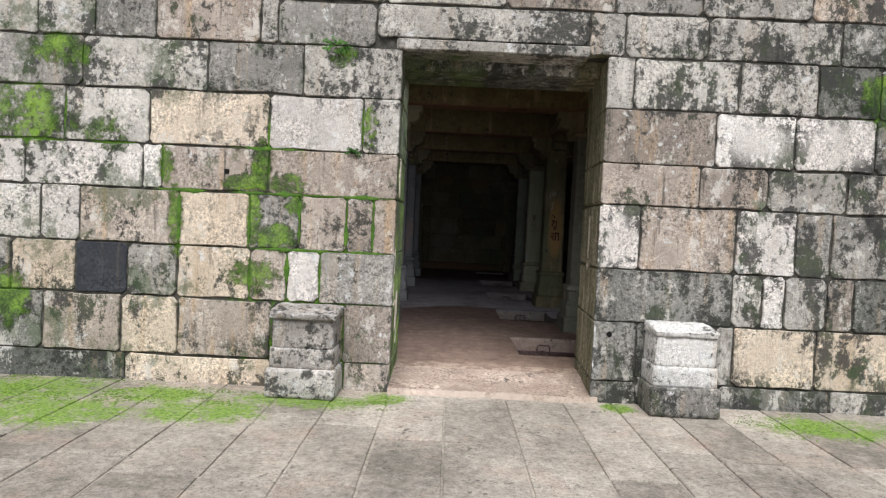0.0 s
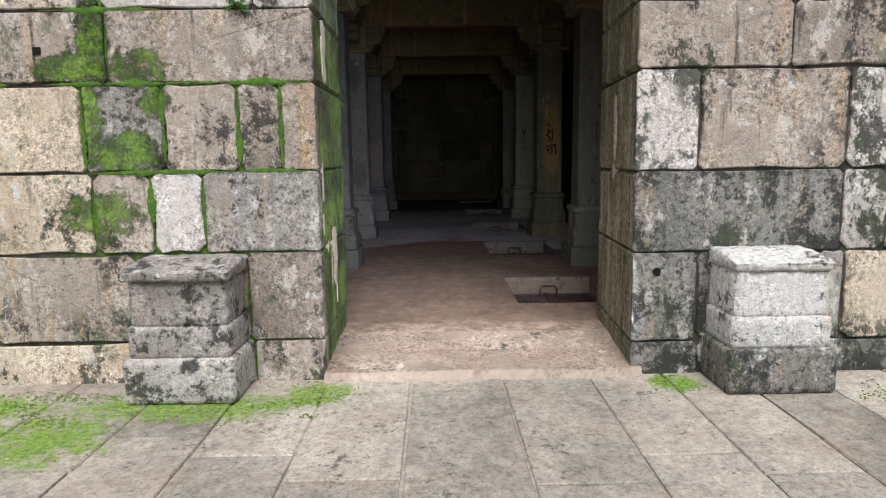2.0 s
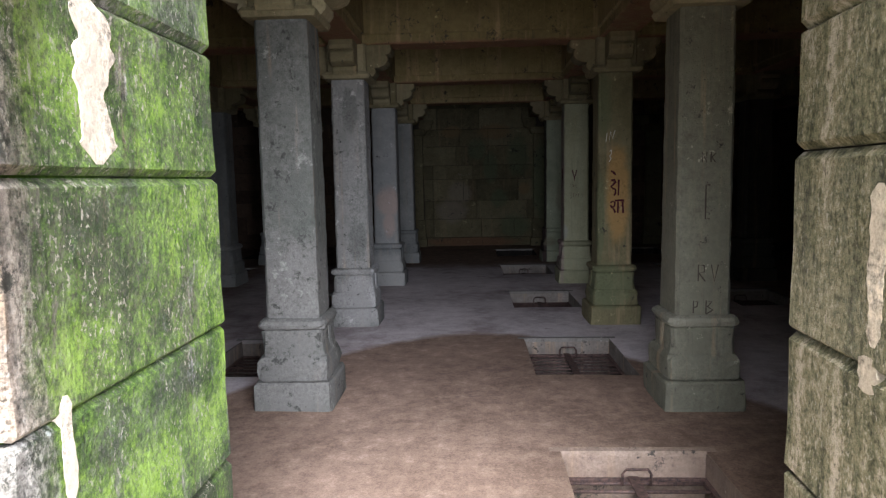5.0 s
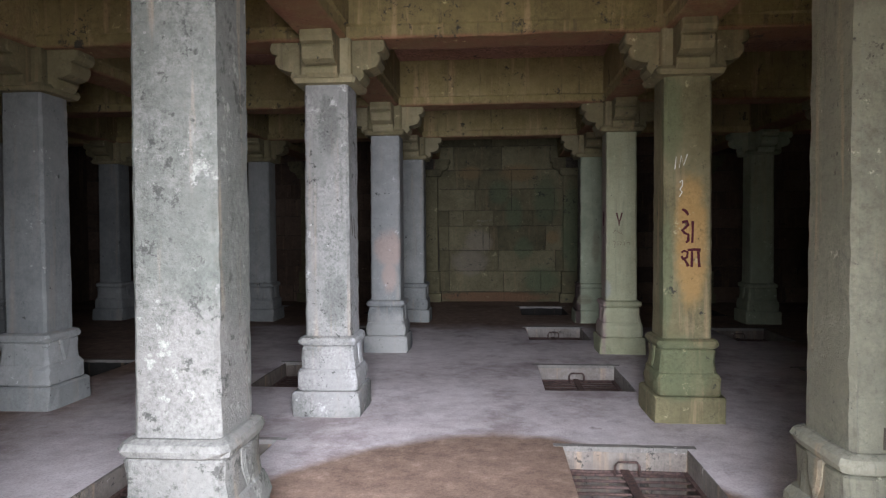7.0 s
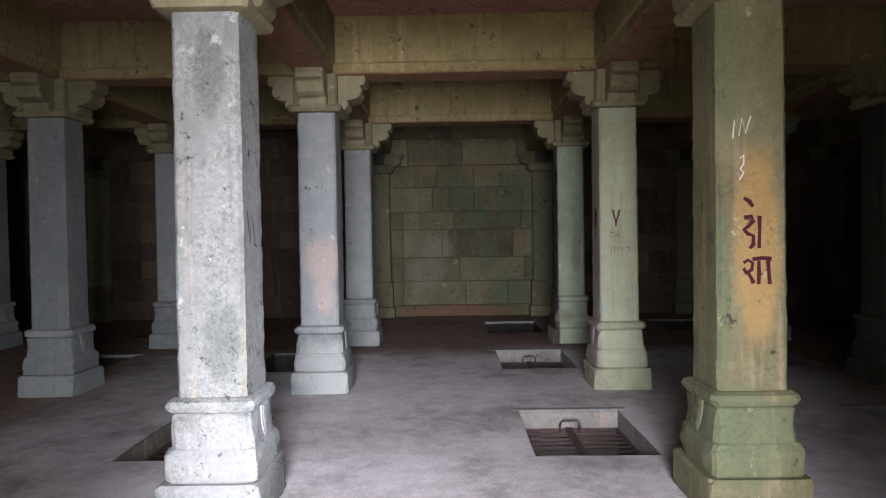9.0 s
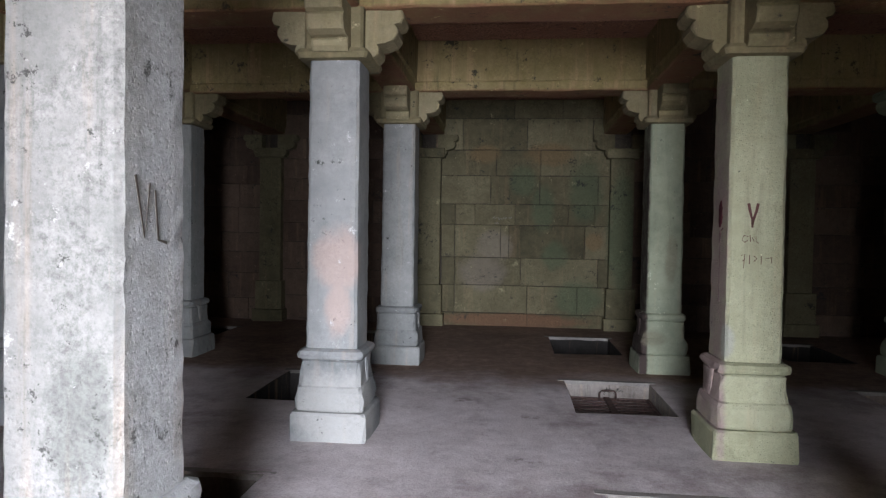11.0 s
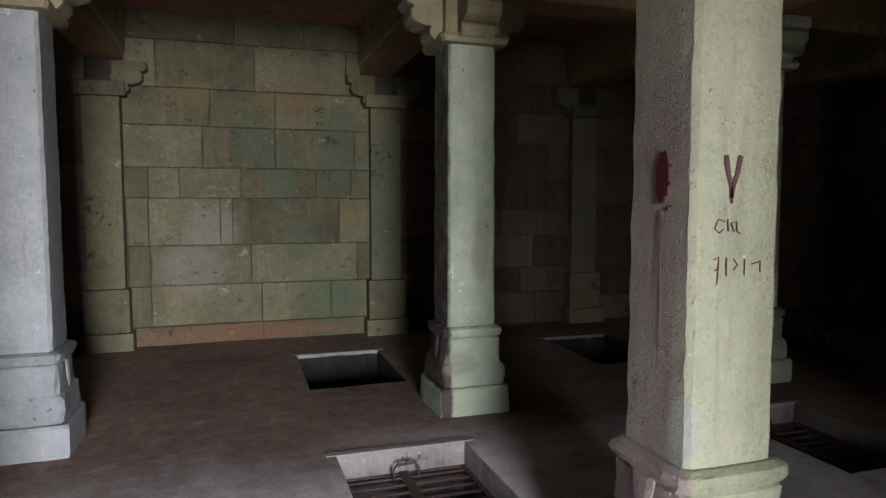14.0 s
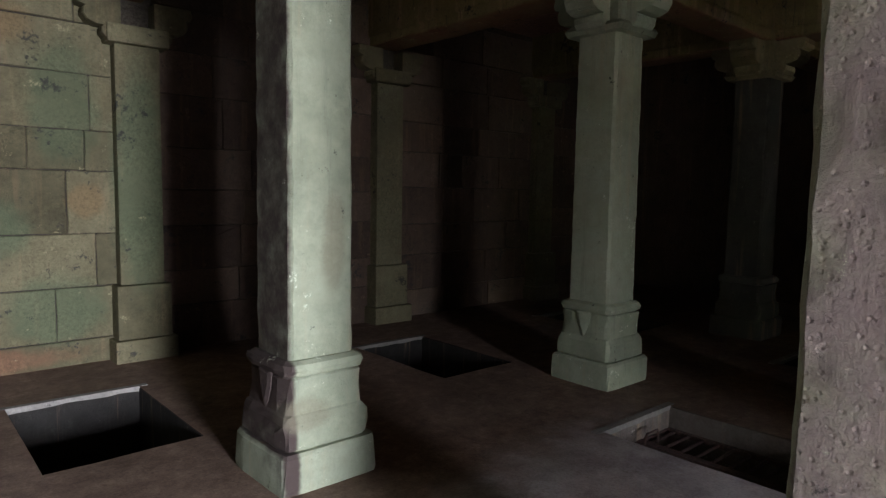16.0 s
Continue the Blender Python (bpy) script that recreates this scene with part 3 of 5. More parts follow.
def block_mesh(w, h, d, rng, wear=0.015, lip=0.007, corner=0.036):
    """One dressed stone, its face towards -y at y = 0, with worn, slightly crooked edges. Origin at the face's middle."""
    bm = bmesh.new()
    c = min(corner, w * 0.16, h * 0.16)
    hw, hh = w / 2, h / 2
    out = []
    for sx, sz in ((-1, -1), (1, -1), (1, 1), (-1, 1)):
        k = c * rng.uniform(0.35, 1.5)
        a, b = (sx * hw, sz * (hh - k)), (sx * (hw - k), sz * hh)
        out += [a, b] if sx * sz > 0 else [b, a]
    order = sorted(out, key=lambda p: math.atan2(p[1] / hh, p[0] / hw))
    ring = []
    for p, q in zip(order, order[1:] + order[:1]):
        ring.append(p)
        gaps = math.hypot(p[0] - q[0], p[1] - q[1])
        cuts = (rng.uniform(0.35, 0.65),) if 0.1 < gaps < 0.35 else (rng.uniform(0.2, 0.35), rng.uniform(0.45, 0.6), rng.uniform(0.7, 0.85)) if gaps >= 0.35 else ()
        for f in cuts:
            mx, mz = p[0] + (q[0] - p[0]) * f, p[1] + (q[1] - p[1]) * f
            ring.append((mx * (1 - rng.uniform(0, wear) / max(hw, 0.1)), mz * (1 - rng.uniform(0, wear) / max(hh, 0.1))))
    tilt_x, tilt_z = rng.uniform(-0.008, 0.008), rng.uniform(-0.008, 0.008)
    back = [(x, d, z) for x, z in ring]
    mid = [(x, lip * rng.uniform(0.8, 1.5), z) for x, z in ring]
    front = [(x * (1 - lip * rng.uniform(0.5, 2.0) / max(hw, 0.05)), rng.uniform(-0.004, 0.004) + tilt_x * x + tilt_z * z, z * (1 - lip / max(hh, 0.05))) for x, z in ring]
    rows = [[bm.verts.new(p) for p in r] for r in (back, mid, front)]
    n = len(ring)
    for a, b in zip(rows, rows[1:]):
        for i in range(n):
            bm.faces.new((a[i], a[(i + 1) % n], b[(i + 1) % n], b[i]))
    hub = bm.verts.new((rng.uniform(-0.1, 0.1) * w, -rng.uniform(0.0, 0.005), rng.uniform(-0.1, 0.1) * h))
    for i in range(n):
        bm.faces.new((rows[2][i], rows[2][(i + 1) % n], hub))
    return bm


# ---- plan ----
FACE, INNER, BACK_Y = 6.14, 7.20, 21.62
DOOR_W, DOOR_E, DOOR_H = -0.44, 1.47, 3.10
SPLAY = 0.055
WEST, EAST, TOP = -9.2, 10.5, 4.3
GROUND = -0.10
COLS = {"a": -6.58, "b": -3.76, "l": -0.972, "r": 2.07, "c": 4.95, "d": 7.82}
ROWS_Y = (9.79, 12.66, 15.62, 18.465)
rng = random.Random(7)

# ---- ground outside ----
bm = bmesh.new()
bmesh.ops.create_grid(bm, x_segments=2, y_segments=2, size=1, matrix=Matrix.LocRotScale((0, -993.9, GROUND - 0.012), None, (2000, 1000, 1)))
ground = structure(link("ground", bm, JOINT_EARTH), "brown earth and moss between worn paving slabs", "ground")
STRIPS = [-5.6, -5.05, -4.55, -4.0, -3.5, -2.95, -2.45, -1.95, -1.38, -0.9, -0.41, 0.1, 0.66, 1.19, 1.66, 2.1, 2.56, 3.05, 3.6, 4.1, 4.6, 5.15, 5.7]
FIRST = {-0.9: 5.11, -0.41: 4.86, 0.1: 4.61, 0.66: 4.79, 1.19: 5.04, 1.66: 4.85, 2.1: 4.7, -1.38: 5.35, -1.95: 5.0}
STEP = {-0.9: 1.14, -0.41: 0.71, 0.1: 0.84, 0.66: 1.0, 1.19: 0.77, 1.66: 0.95}


def slab_mesh(w, l):
    bm = bmesh.new()
    rs = random.Random(int(w * 1000 + l * 77))
    def ring(inset, z):
        return [(sx * (w / 2 - inset) + rs.uniform(-0.004, 0.004), sy * (l / 2 - inset) + rs.uniform(-0.004, 0.004), z + rs.uniform(-0.0015, 0.0015)) for sx, sy in ((-1, -1), (0, -1), (1, -1), (1, 0), (1, 1), (0, 1), (-1, 1), (-1, 0))]
    return add_rings(bm, [ring(0.003, -0.06), ring(0.003, -0.006), ring(0.009, 0.0)], True, False)


# ---- front wall: core with the door's opening, then dressed stones ----
CORE = FACE + 0.02
bm = bmesh.new()
add_box(bm, WEST - 1.0, DOOR_W - 0.03, CORE, INNER, GROUND - 0.3, TOP)
add_box(bm, DOOR_E + 0.09, EAST + 1.0, CORE, INNER, GROUND - 0.3, TOP)
add_box(bm, DOOR_W - 0.03, DOOR_E + 0.09, CORE, INNER, DOOR_H + 0.05, TOP)
front_wall = structure(link("wall_south", bm, MORTAR), "weathered stone block wall with green moss in its joints", "wall")


def lay(parent, x0, x1, z0, z1, material, y, depth=0.14, name="stone_block", gap=0.005, wear=0.015, corner=0.036, splay=0.0):
    bm = block_mesh(x1 - x0 - 2 * gap, z1 - z0 - 2 * gap, depth, rng, wear, 0.006, corner)
    for v in bm.verts:
        if splay and v.co.x < 0.05 - (x1 - x0) / 2:
            v.co.x += splay * max(0.0, v.co.y) / depth
    ob = link(name, bm, material, parent)
    ob.location = ((x0 + x1) / 2, y + rng.uniform(-0.006, 0.006), (z0 + z1) / 2)
    return ob


def course(z0, z1, xs, tones, door_at=""):
    """One course of the front wall; the stone at the door's edge runs through the wall's thickness."""
    z0, z1 = (z * 1.012 if z > 0.2 else z for z in (z0, z1))
    for i, tone in enumerate(tones):
        deep = (door_at == "last" and i == len(tones) - 1) or (door_at == "first" and i == 0)
        lay(front_wall, xs[i], xs[i + 1], z0, z1, TONES[tone], FACE, INNER - FACE - 0.004 if deep else 0.14, "stone_block", 0.003 if deep else 0.005, 0.007 if deep else 0.015, 0.02 if deep else 0.036, SPLAY if deep and door_at == "first" else 0.0)


course(-0.16, 0.16, (-5.6, -4.2, -2.93, -1.55, -0.86, -0.43), "ddcgb", "last")
course(0.16, 0.70, (-5.2, -4.4, -3.72, -2.98, -2.44, -1.56, -0.88, -0.43), "ddbcbdb", "last")
course(0.70, 1.18, (-5.0, -4.03, -3.42, -2.93, -2.46, -1.78, -1.43, -1.12, -0.43), "gckscbwg", "last")
course(1.18, 1.69, (-5.3, -4.3, -3.76, -3.39, -2.46, -1.80, -1.33, -0.89, -0.64, -0.43), "gswbcgbbb", "last")
course(1.69, 2.10, (-5.0, -3.92, -2.81, -2.63, -1.63, -0.43), "wwwbb", "last")
course(2.10, 2.60, (-4.9, -4.4, -3.55, -2.76, -1.64, -0.77, -0.43), "dgscws", "last")
course(2.60, 3.06, (-5.2, -4.3, -3.39, -2.23, -1.34, -0.43), "ggsgs", "last")
course(3.06, 3.46, (-5.0, -4.4, -3.82, -3.29, -2.72, -1.75, -1.59, -0.68), "sssgbgg")
course(-0.16, 0.11, (1.46, 1.88, 2.67, 3.7, 5.2), "dddg", "first")
course(0.11, 0.66, (1.46, 1.86, 2.61, 2.77, 3.54, 4.6, 5.4), "ddgccb", "first")
course(0.66, 1.15, (1.46, 2.73, 3.01, 3.22, 3.61, 3.86, 4.6, 5.3), "dswgbdg", "first")
course(1.15, 1.74, (1.46, 1.84, 2.73, 3.29, 3.62, 4.5, 5.3), "wbwggg", "first")
course(1.74, 2.12, (1.46, 2.37, 3.0, 3.73, 4.7, 5.3), "bbssd", "first")
course(2.12, 2.61, (1.46, 2.49, 3.22, 3.96, 4.8, 5.3), "bwwdg", "first")
course(2.61, 3.08, (1.46, 1.71, 2.68, 3.40, 3.97, 4.9), "gssdg", "first")
course(3.08, 3.47, (1.28, 1.61, 2.37, 3.59, 5.0), "ggsd")
course(3.47, 3.90, (-5.2, -4.5, -3.4, -2.6, -1.5, -0.6, 0.5, 1.5, 2.3, 3.3, 4.2, 5.1), "gsgbgsbgsbg")
course(3.90, 4.28, (-5.0, -4.0, -3.1, -2.1, -1.0, 0.1, 1.0, 2.0, 3.0, 4.1, 5.0), "gsbgsgbsgs")

# lintel: a long beam with a stepped lower lip, and a second one deeper in
lintel = link("lintel", block_mesh(1.94, 0.30, 0.4, rng), SPECK, front_wall, "grey lintel with a pale moulded lower lip")
lintel.location = (0.30, FACE - 0.012, 3.35)
lip = link("lintel_lip", block_mesh(1.78, 0.10, 0.36, rng, 0.006, 0.01), SPECK, front_wall)
lip.location = (0.40, FACE - 0.016, 3.145)
inner_lintel = link("inner_lintel", box(DOOR_W - 0.2, DOOR_E + 0.2, FACE + 0.38, INNER - 0.006, 3.0, 3.5, 0.012), DARK, front_wall)

# rest of the front wall's face, further along
bm = bmesh.new()
rs = random.Random(21)
for side, start, stop in ((-1, 5.05, 9.9), (1, 5.25, 11.0)):
    z = -0.16
    while z < 4.2:
        h = min(rs.uniform(0.4, 0.52), 4.29 - z)
        x = start + rs.uniform(0.35, 0.5)
        while x < stop:
            w = rs.uniform(0.5, 1.1)
            add_box(bm, *sorted((side * x, side * (x + w - 0.014))), FACE + rs.uniform(-0.006, 0.006), FACE + 0.1, z, z + h - 0.014)
            x += w
        z += h
rest = link("outer_blocks", bm, GREY, front_wall, "grey stone blocks further along the wall")
rest["kind"] = "stuff"
# roof edge over the wall
structure(link("parapet", box(WEST - 1.1, EAST + 1.1, FACE - 0.08, INNER + 0.1, TOP, TOP + 0.25, 0.03), GREY), "grey stone coping along the wall's top", "parapet")


# ---- hall: floor with storage pits, walls, ceiling ----
PIT_Y = ((7.72, 8.88), (10.45, 11.74), (13.42, 14.64), (16.45, 17.69), (19.28, 20.62))
PIT_X = ((-4.86, -3.97), (-2.07, -1.18), (0.97, 1.86), (3.92, 4.77), (6.72, 7.60))
PITS = [(px, py) for px in PIT_X for py in PIT_Y]


def in_pit(x, y):
    return any(px[0] < x < px[1] and py[0] < y < py[1] for px, py in PITS)


def steps(lo, hi, marks, size):
    edges = sorted({lo, hi, *marks})
    out = [edges[0]]
    for a, b in zip(edges, edges[1:]):
        n = max(1, round((b - a) / size))
        out += [a + (b - a) * (i + 1) / n for i in range(n)]
    return out


def floor_mesh():
    bm = bmesh.new()
    xs = steps(WEST, EAST, [v for p in PIT_X for v in p] + [DOOR_W, DOOR_E + SPLAY], 0.25)
    ys = steps(6.80, BACK_Y + 0.1, [v for p in PIT_Y for v in p] + [INNER], 0.2)
    grid = {}
    def vert(i, j):
        if (i, j) not in grid:
            x, y = xs[i], ys[j]
            drop = -0.012 * max(0.0, min(1.0, (7.0 - y) / 0.2))
            z = 0.012 * noise.noise(Vector((x * 1.3, y * 1.3, 0))) + drop
            grid[i, j] = bm.verts.new((x, y, z))
        return grid[i, j]
    for i in range(len(xs) - 1):
        for j in range(len(ys) - 1):
            mx, my = (xs[i] + xs[i + 1]) / 2, (ys[j] + ys[j + 1]) / 2
            if in_pit(mx, my) or (my < INNER and not DOOR_W < mx < DOOR_E + SPLAY):
                continue
            bm.faces.new((vert(i, j), vert(i + 1, j), vert(i + 1, j + 1), vert(i, j + 1)))
    return bm


floor = structure(link("floor", floor_mesh(), FLOOR, None, "", True), "trodden red earth floor with worn grey patches and square pits", "floor")


def pit_lining(px, py):
    """Four plastered sides with a chipped lip a little above the floor, and dark earth at the bottom."""
    (x0, x1), (y0, y1) = px, py
    bm = bmesh.new()
    t, deep = 0.07, 0.75
    rs = random.Random(int(x0 * 100 + y0 * 10))
    for a0, a1, b0, b1 in ((x0 - t, x1 + t, y1, y1 + t), (x0 - t, x1 + t, y0 - t, y0), (x0 - t, x0, y0, y1), (x1, x1 + t, y0, y1)):
        add_box(bm, a0, a1, b0, b1, -deep, -0.012)
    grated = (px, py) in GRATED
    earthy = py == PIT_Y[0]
    ob = link("pit_lining", bm, PIT_BROWN if earthy else PIT_PLASTER if grated else PIT_DARK, floor, "brown earth lining of a floor pit" if earthy else "pale plastered lining of a floor pit" if grated else "floor pit lining coloured dark for its shade")
    lip = bmesh.new()
    n = 14
    rows = []
    for i in range(n + 1):
        x = x0 - t + 0.004 + (x1 - x0 + 2 * t - 0.008) * i / n
        d, b = 0.032 + 0.012 * noise.noise(Vector((x * 9, y1, 0))), 0.006 * noise.noise(Vector((x * 14, y1, 3)))
        rows.append([(x, y1 - 0.006, -d), (x, y1 - 0.006, 0.004 + b * 0.4), (x, y1 + 0.05 + b, 0.006 + b * 0.4), (x, y1 + 0.05 + b, -d)])
    add_rings(lip, rows)
    part("pit_lip", lip, PIT_BROWN if earthy else LIP, ob, "chipped rim")
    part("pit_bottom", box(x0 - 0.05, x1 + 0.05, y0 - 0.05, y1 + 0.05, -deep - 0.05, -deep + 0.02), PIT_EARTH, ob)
    return ob


GRATED = [(PIT_X[2], PIT_Y[0]), (PIT_X[2], PIT_Y[1]), (PIT_X[2], PIT_Y[2]), (PIT_X[2], PIT_Y[3]), (PIT_X[1], PIT_Y[1]), (PIT_X[1], PIT_Y[2]), (PIT_X[3], PIT_Y[3]), (PIT_X[3], PIT_Y[2])]
LIP = stone("pit_rim_plaster", (0.13, 0.12, 0.108), (0.19, 0.18, 0.165), (0.28, 0.268, 0.25), 0.2, 0.3, 0.0, grit=0.35)
for px, py in PITS:
    pit_lining(px, py)


def iron_grate(px, py):
    """A grate of round bars on flat side bars, with a strap across and a loop handle."""
    (x0, x1), (y0, y1) = px, py
    w, l = x1 - x0 - 0.02, y1 - y0 - 0.02
    base = tagged(empty("iron_grate", ((x0 + x1) / 2, (y0 + y1) / 2, -0.18)), "rusty dark iron bar grate set in a floor pit", "grate", "grates over the floor pits")
    for s in (-1, 1):
        part("side_bar", box(s * w / 2 - 0.02, s * w / 2 + 0.02, -l / 2, l / 2, -0.02, 0.016, 0.003), IRON, base)
        part("end_bar", box(-w / 2, w / 2, s * l / 2 - 0.012, s * l / 2 + 0.012, -0.02, 0.012, 0.003), IRON, base)
    n = 11
    for i in range(n):
        bm = bmesh.new()
        y = -l / 2 + l * (i + 0.5) / n
        bmesh.ops.create_cone(bm, segments=8, radius1=0.011, radius2=0.011, depth=w, cap_ends=True, matrix=pose(0, y, 0, 0, 90, 0))
        part("bar", bm, IRON, base, "", True)
    part("strap", box(-0.032, 0.032, -l / 2, l / 2, 0.012, 0.024, 0.002), IRON, base)
    bm = bmesh.new()
    pts = [(-0.085, 0.012), (-0.085, 0.085), (-0.065, 0.112), (0.065, 0.112), (0.085, 0.085), (0.085, 0.012)]
    rings = []
    for x, z in pts:
        rings.append([(x + 0.009 * math.cos(k) * (1 if 0 < z < 0.11 else 0.3), l / 2 - 0.1 + 0.009 * math.sin(k), z + 0.009 * math.cos(k) * (0 if z < 0.11 else 1)) for k in (0, 1.05, 2.1, 3.14, 4.19, 5.24)])
    add_rings(bm, rings)
    part("loop_handle", bm, IRON, base, "iron loop handle", True)
    return base


for px, py in GRATED:
    iron_grate(px, py)

# walls of the hall
PILASTERS = (-6.58, -3.78, -1.01, 2.17, 4.97, 7.82)
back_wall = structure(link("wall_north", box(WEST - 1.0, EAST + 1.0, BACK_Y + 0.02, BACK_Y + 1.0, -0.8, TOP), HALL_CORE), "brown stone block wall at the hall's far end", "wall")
structure(link("wall_west", box(WEST - 1.0, WEST, INNER, BACK_Y + 0.02, -0.8, TOP), BACK_SIDE), "brown stone side wall, coloured darker for deep shade", "wall")
structure(link("wall_east", box(EAST, EAST + 1.0, INNER, BACK_Y + 0.02, -0.8, TOP), BACK_SIDE), "brown stone side wall, coloured darker for deep shade", "wall")


def back_course(z0, z1, xs):
    for a, b in zip(xs, xs[1:]):
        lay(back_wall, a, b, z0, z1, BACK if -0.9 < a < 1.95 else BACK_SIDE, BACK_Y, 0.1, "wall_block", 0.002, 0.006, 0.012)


back_course(-0.05, 0.22, (-0.80, 0.67, 1.96))
back_course(0.22, 0.69, (-0.80, -0.57, 0.66, 1.49, 1.98))
back_course(0.69, 1.16, (-0.80, -0.57, 0.54, 1.82, 1.99))
back_course(1.16, 1.71, (-0.81, -0.58, 0.20, 0.34, 1.60, 2.0))
back_course(1.71, 2.06, (-0.82, -0.57, -0.24, 0.44, 1.32, 1.75, 2.0))
back_course(2.06, 2.54, (-0.82, 0.02, 0.84, 1.80, 2.02))
back_course(2.54, 2.97, (-0.82, 0.11, 0.85, 2.03))
back_course(2.97, 3.50, (-0.82, -0.46, 0.62, 1.70, 2.03))
back_course(3.50, 3.86, (-0.82, 0.40, 1.20, 2.03))
rs = random.Random(5)
for west, east in zip([WEST, *PILASTERS], [*PILASTERS, EAST]):
    if west < 0.5 < east:
        continue
    lo, hi = west + (0.17 if west > WEST else 0.0), east - (0.17 if east < EAST else 0.0)
    z = -0.05
    while z < 3.75:
        h = rs.uniform(0.32, 0.5)
        xs = [lo]
        while hi - xs[-1] > 1.1:
            xs.append(xs[-1] + rs.uniform(0.4, 0.95))
        back_course(z, min(z + h, 3.86), xs + [hi])
        z += h


def pilaster(x):
    """A half pillar standing out of the far wall."""
    ob = structure(empty("pilaster", (x, BACK_Y, 0)), "brown stone pilaster against the far wall", "pilaster")
    part("foot", box(-0.27, 0.27, -0.24, 0.05, -0.03, 0.20, 0.012), BACK, ob)
    part("base", box(-0.235, 0.235, -0.19, 0.05, 0.20, 0.69, 0.015), BACK, ob)
    part("shaft", box(-0.19, 0.19, -0.13, 0.05, 0.69, 2.82, 0.012), BACK, ob)
    part("capital", box(-0.26, 0.26, -0.20, 0.05, 2.82, 2.98, 0.02), BACK, ob)
    for s in (-1, 1):
        part("bracket", bracket_side(s), BACK, ob)
    return ob


BRACKET = ((0.0, 0.0), (0.07, -0.012), (0.125, -0.004), (0.155, 0.03), (0.157, 0.07), (0.14, 0.09), (0.20, 0.094), (0.265, 0.118), (0.297, 0.165), (0.297, 0.21), (0.277, 0.235), (0.325, 0.248), (0.343, 0.285), (0.33, 0.345), (0.0, 0.345))


def bracket_profile(width, reach=1.0):
    """A scrolled corbel arm along +x, its lobes stepping out as it rises."""
    bm = bmesh.new()
    rings = []
    for y, k in ((-width / 2, 0.96), (-width / 2 + 0.015, 1.0), (width / 2 - 0.015, 1.0), (width / 2, 0.96)):
        rings.append([(x * reach * k, y, z if x == 0 else z * 1.0) for x, z in BRACKET])
    return add_rings(bm, rings)


def bracket_side(s):
    bm = bracket_profile(0.17)
    bmesh.ops.transform(bm, matrix=Matrix.Translation((0.14 * s, -0.085, 2.86)) @ Matrix.Rotation(0 if s > 0 else math.pi, 4, "Z"), verts=bm.verts)
    return bm


for x in PILASTERS:
    pilaster(x)

# ceiling slabs and beams
bm = bmesh.new()
y = INNER - 0.3
rs = random.Random(3)
while y < BACK_Y + 0.3:
    w = rs.uniform(0.55, 0.85)
    add_box(bm, WEST - 0.3, EAST + 0.3, y, y + w - 0.01, 3.81 + rs.uniform(-0.012, 0.012), 4.05)
    y += w
add_box(bm, WEST - 1.0, EAST + 1.0, INNER - 0.2, BACK_Y + 1.0, 4.0, 4.25)
structure(link("ceiling", bm, CEILING), "red-brown stone slab ceiling", "ceiling")


def beam_mesh(length, seed):
    """A beam along x with a narrower lower fascia and slightly worn edges."""
    bm = bmesh.new()
    rs = random.Random(seed)
    prof = [(-0.175, 0.0), (-0.19, 0.012), (-0.19, 0.10), (-0.215, 0.115), (-0.215, 0.585), (0.215, 0.585), (0.215, 0.115), (0.19, 0.10), (0.19, 0.012), (0.175, 0.0)]
    n = max(2, round(length / 0.22))
    rings = []
    for i in range(n + 1):
        x = -length / 2 + length * i / n
        rings.append([(x, y + rs.uniform(-0.006, 0.006), z + rs.uniform(-0.006, 0.006)) for y, z in prof])
    return add_rings(bm, rings)


def beam(x, y, length, turn, seed, z=3.235):
    ob = structure(link("beam", beam_mesh(length, seed), BEAM), "yellow-green lichen-stained stone ceiling beam", "beam")
    ob.location, ob.rotation_euler = (x, y, z), (0, 0, radians(turn))
    return ob


spans = [WEST, *COLS.values(), EAST]
for j, y in enumerate(ROWS_Y):
    for i, (a, b) in enumerate(zip(spans, spans[1:])):
        beam((a + b) / 2, y, b - a - 0.004, 0, 10 * j + i)
lengths = [INNER, *ROWS_Y, BACK_Y]
for i, x in enumerate(COLS.values()):
    for j, (a, b) in enumerate(zip(lengths, lengths[1:])):
        lo, hi = a + (0.22 if j else 0.0), b - (0.22 if j < 4 else 0.0)
        beam(x, (lo + hi) / 2, hi - lo, 90, 100 + 10 * i + j)

# ---- pillars ----
def square_ring(half, z, chamfer, rs, wear, per=5):
    pts = []
    for k in range(4):
        ca, sa = ((1, 0), (0, 1), (-1, 0), (0, -1))[k]
        for i in range(per + 1):
            u = -half + chamfer + (2 * half - 2 * chamfer) * i / per
            edge = i in (0, per)
            h = half - rs.uniform(0, wear) * (1.0 if edge else 0.25)
            u *= 1 - (rs.uniform(0, wear) / half if edge else 0)
            pts.append((ca * h - sa * u, sa * h + ca * u, z))
    return pts


def tiers(levels, seed, wear=0.006):
    """A square turned stack: rows of (half width, height, chamfer)."""
    rs = random.Random(seed)
    return add_rings(bmesh.new(), [square_ring(h, z, c, rs, wear) for h, z, c in levels])


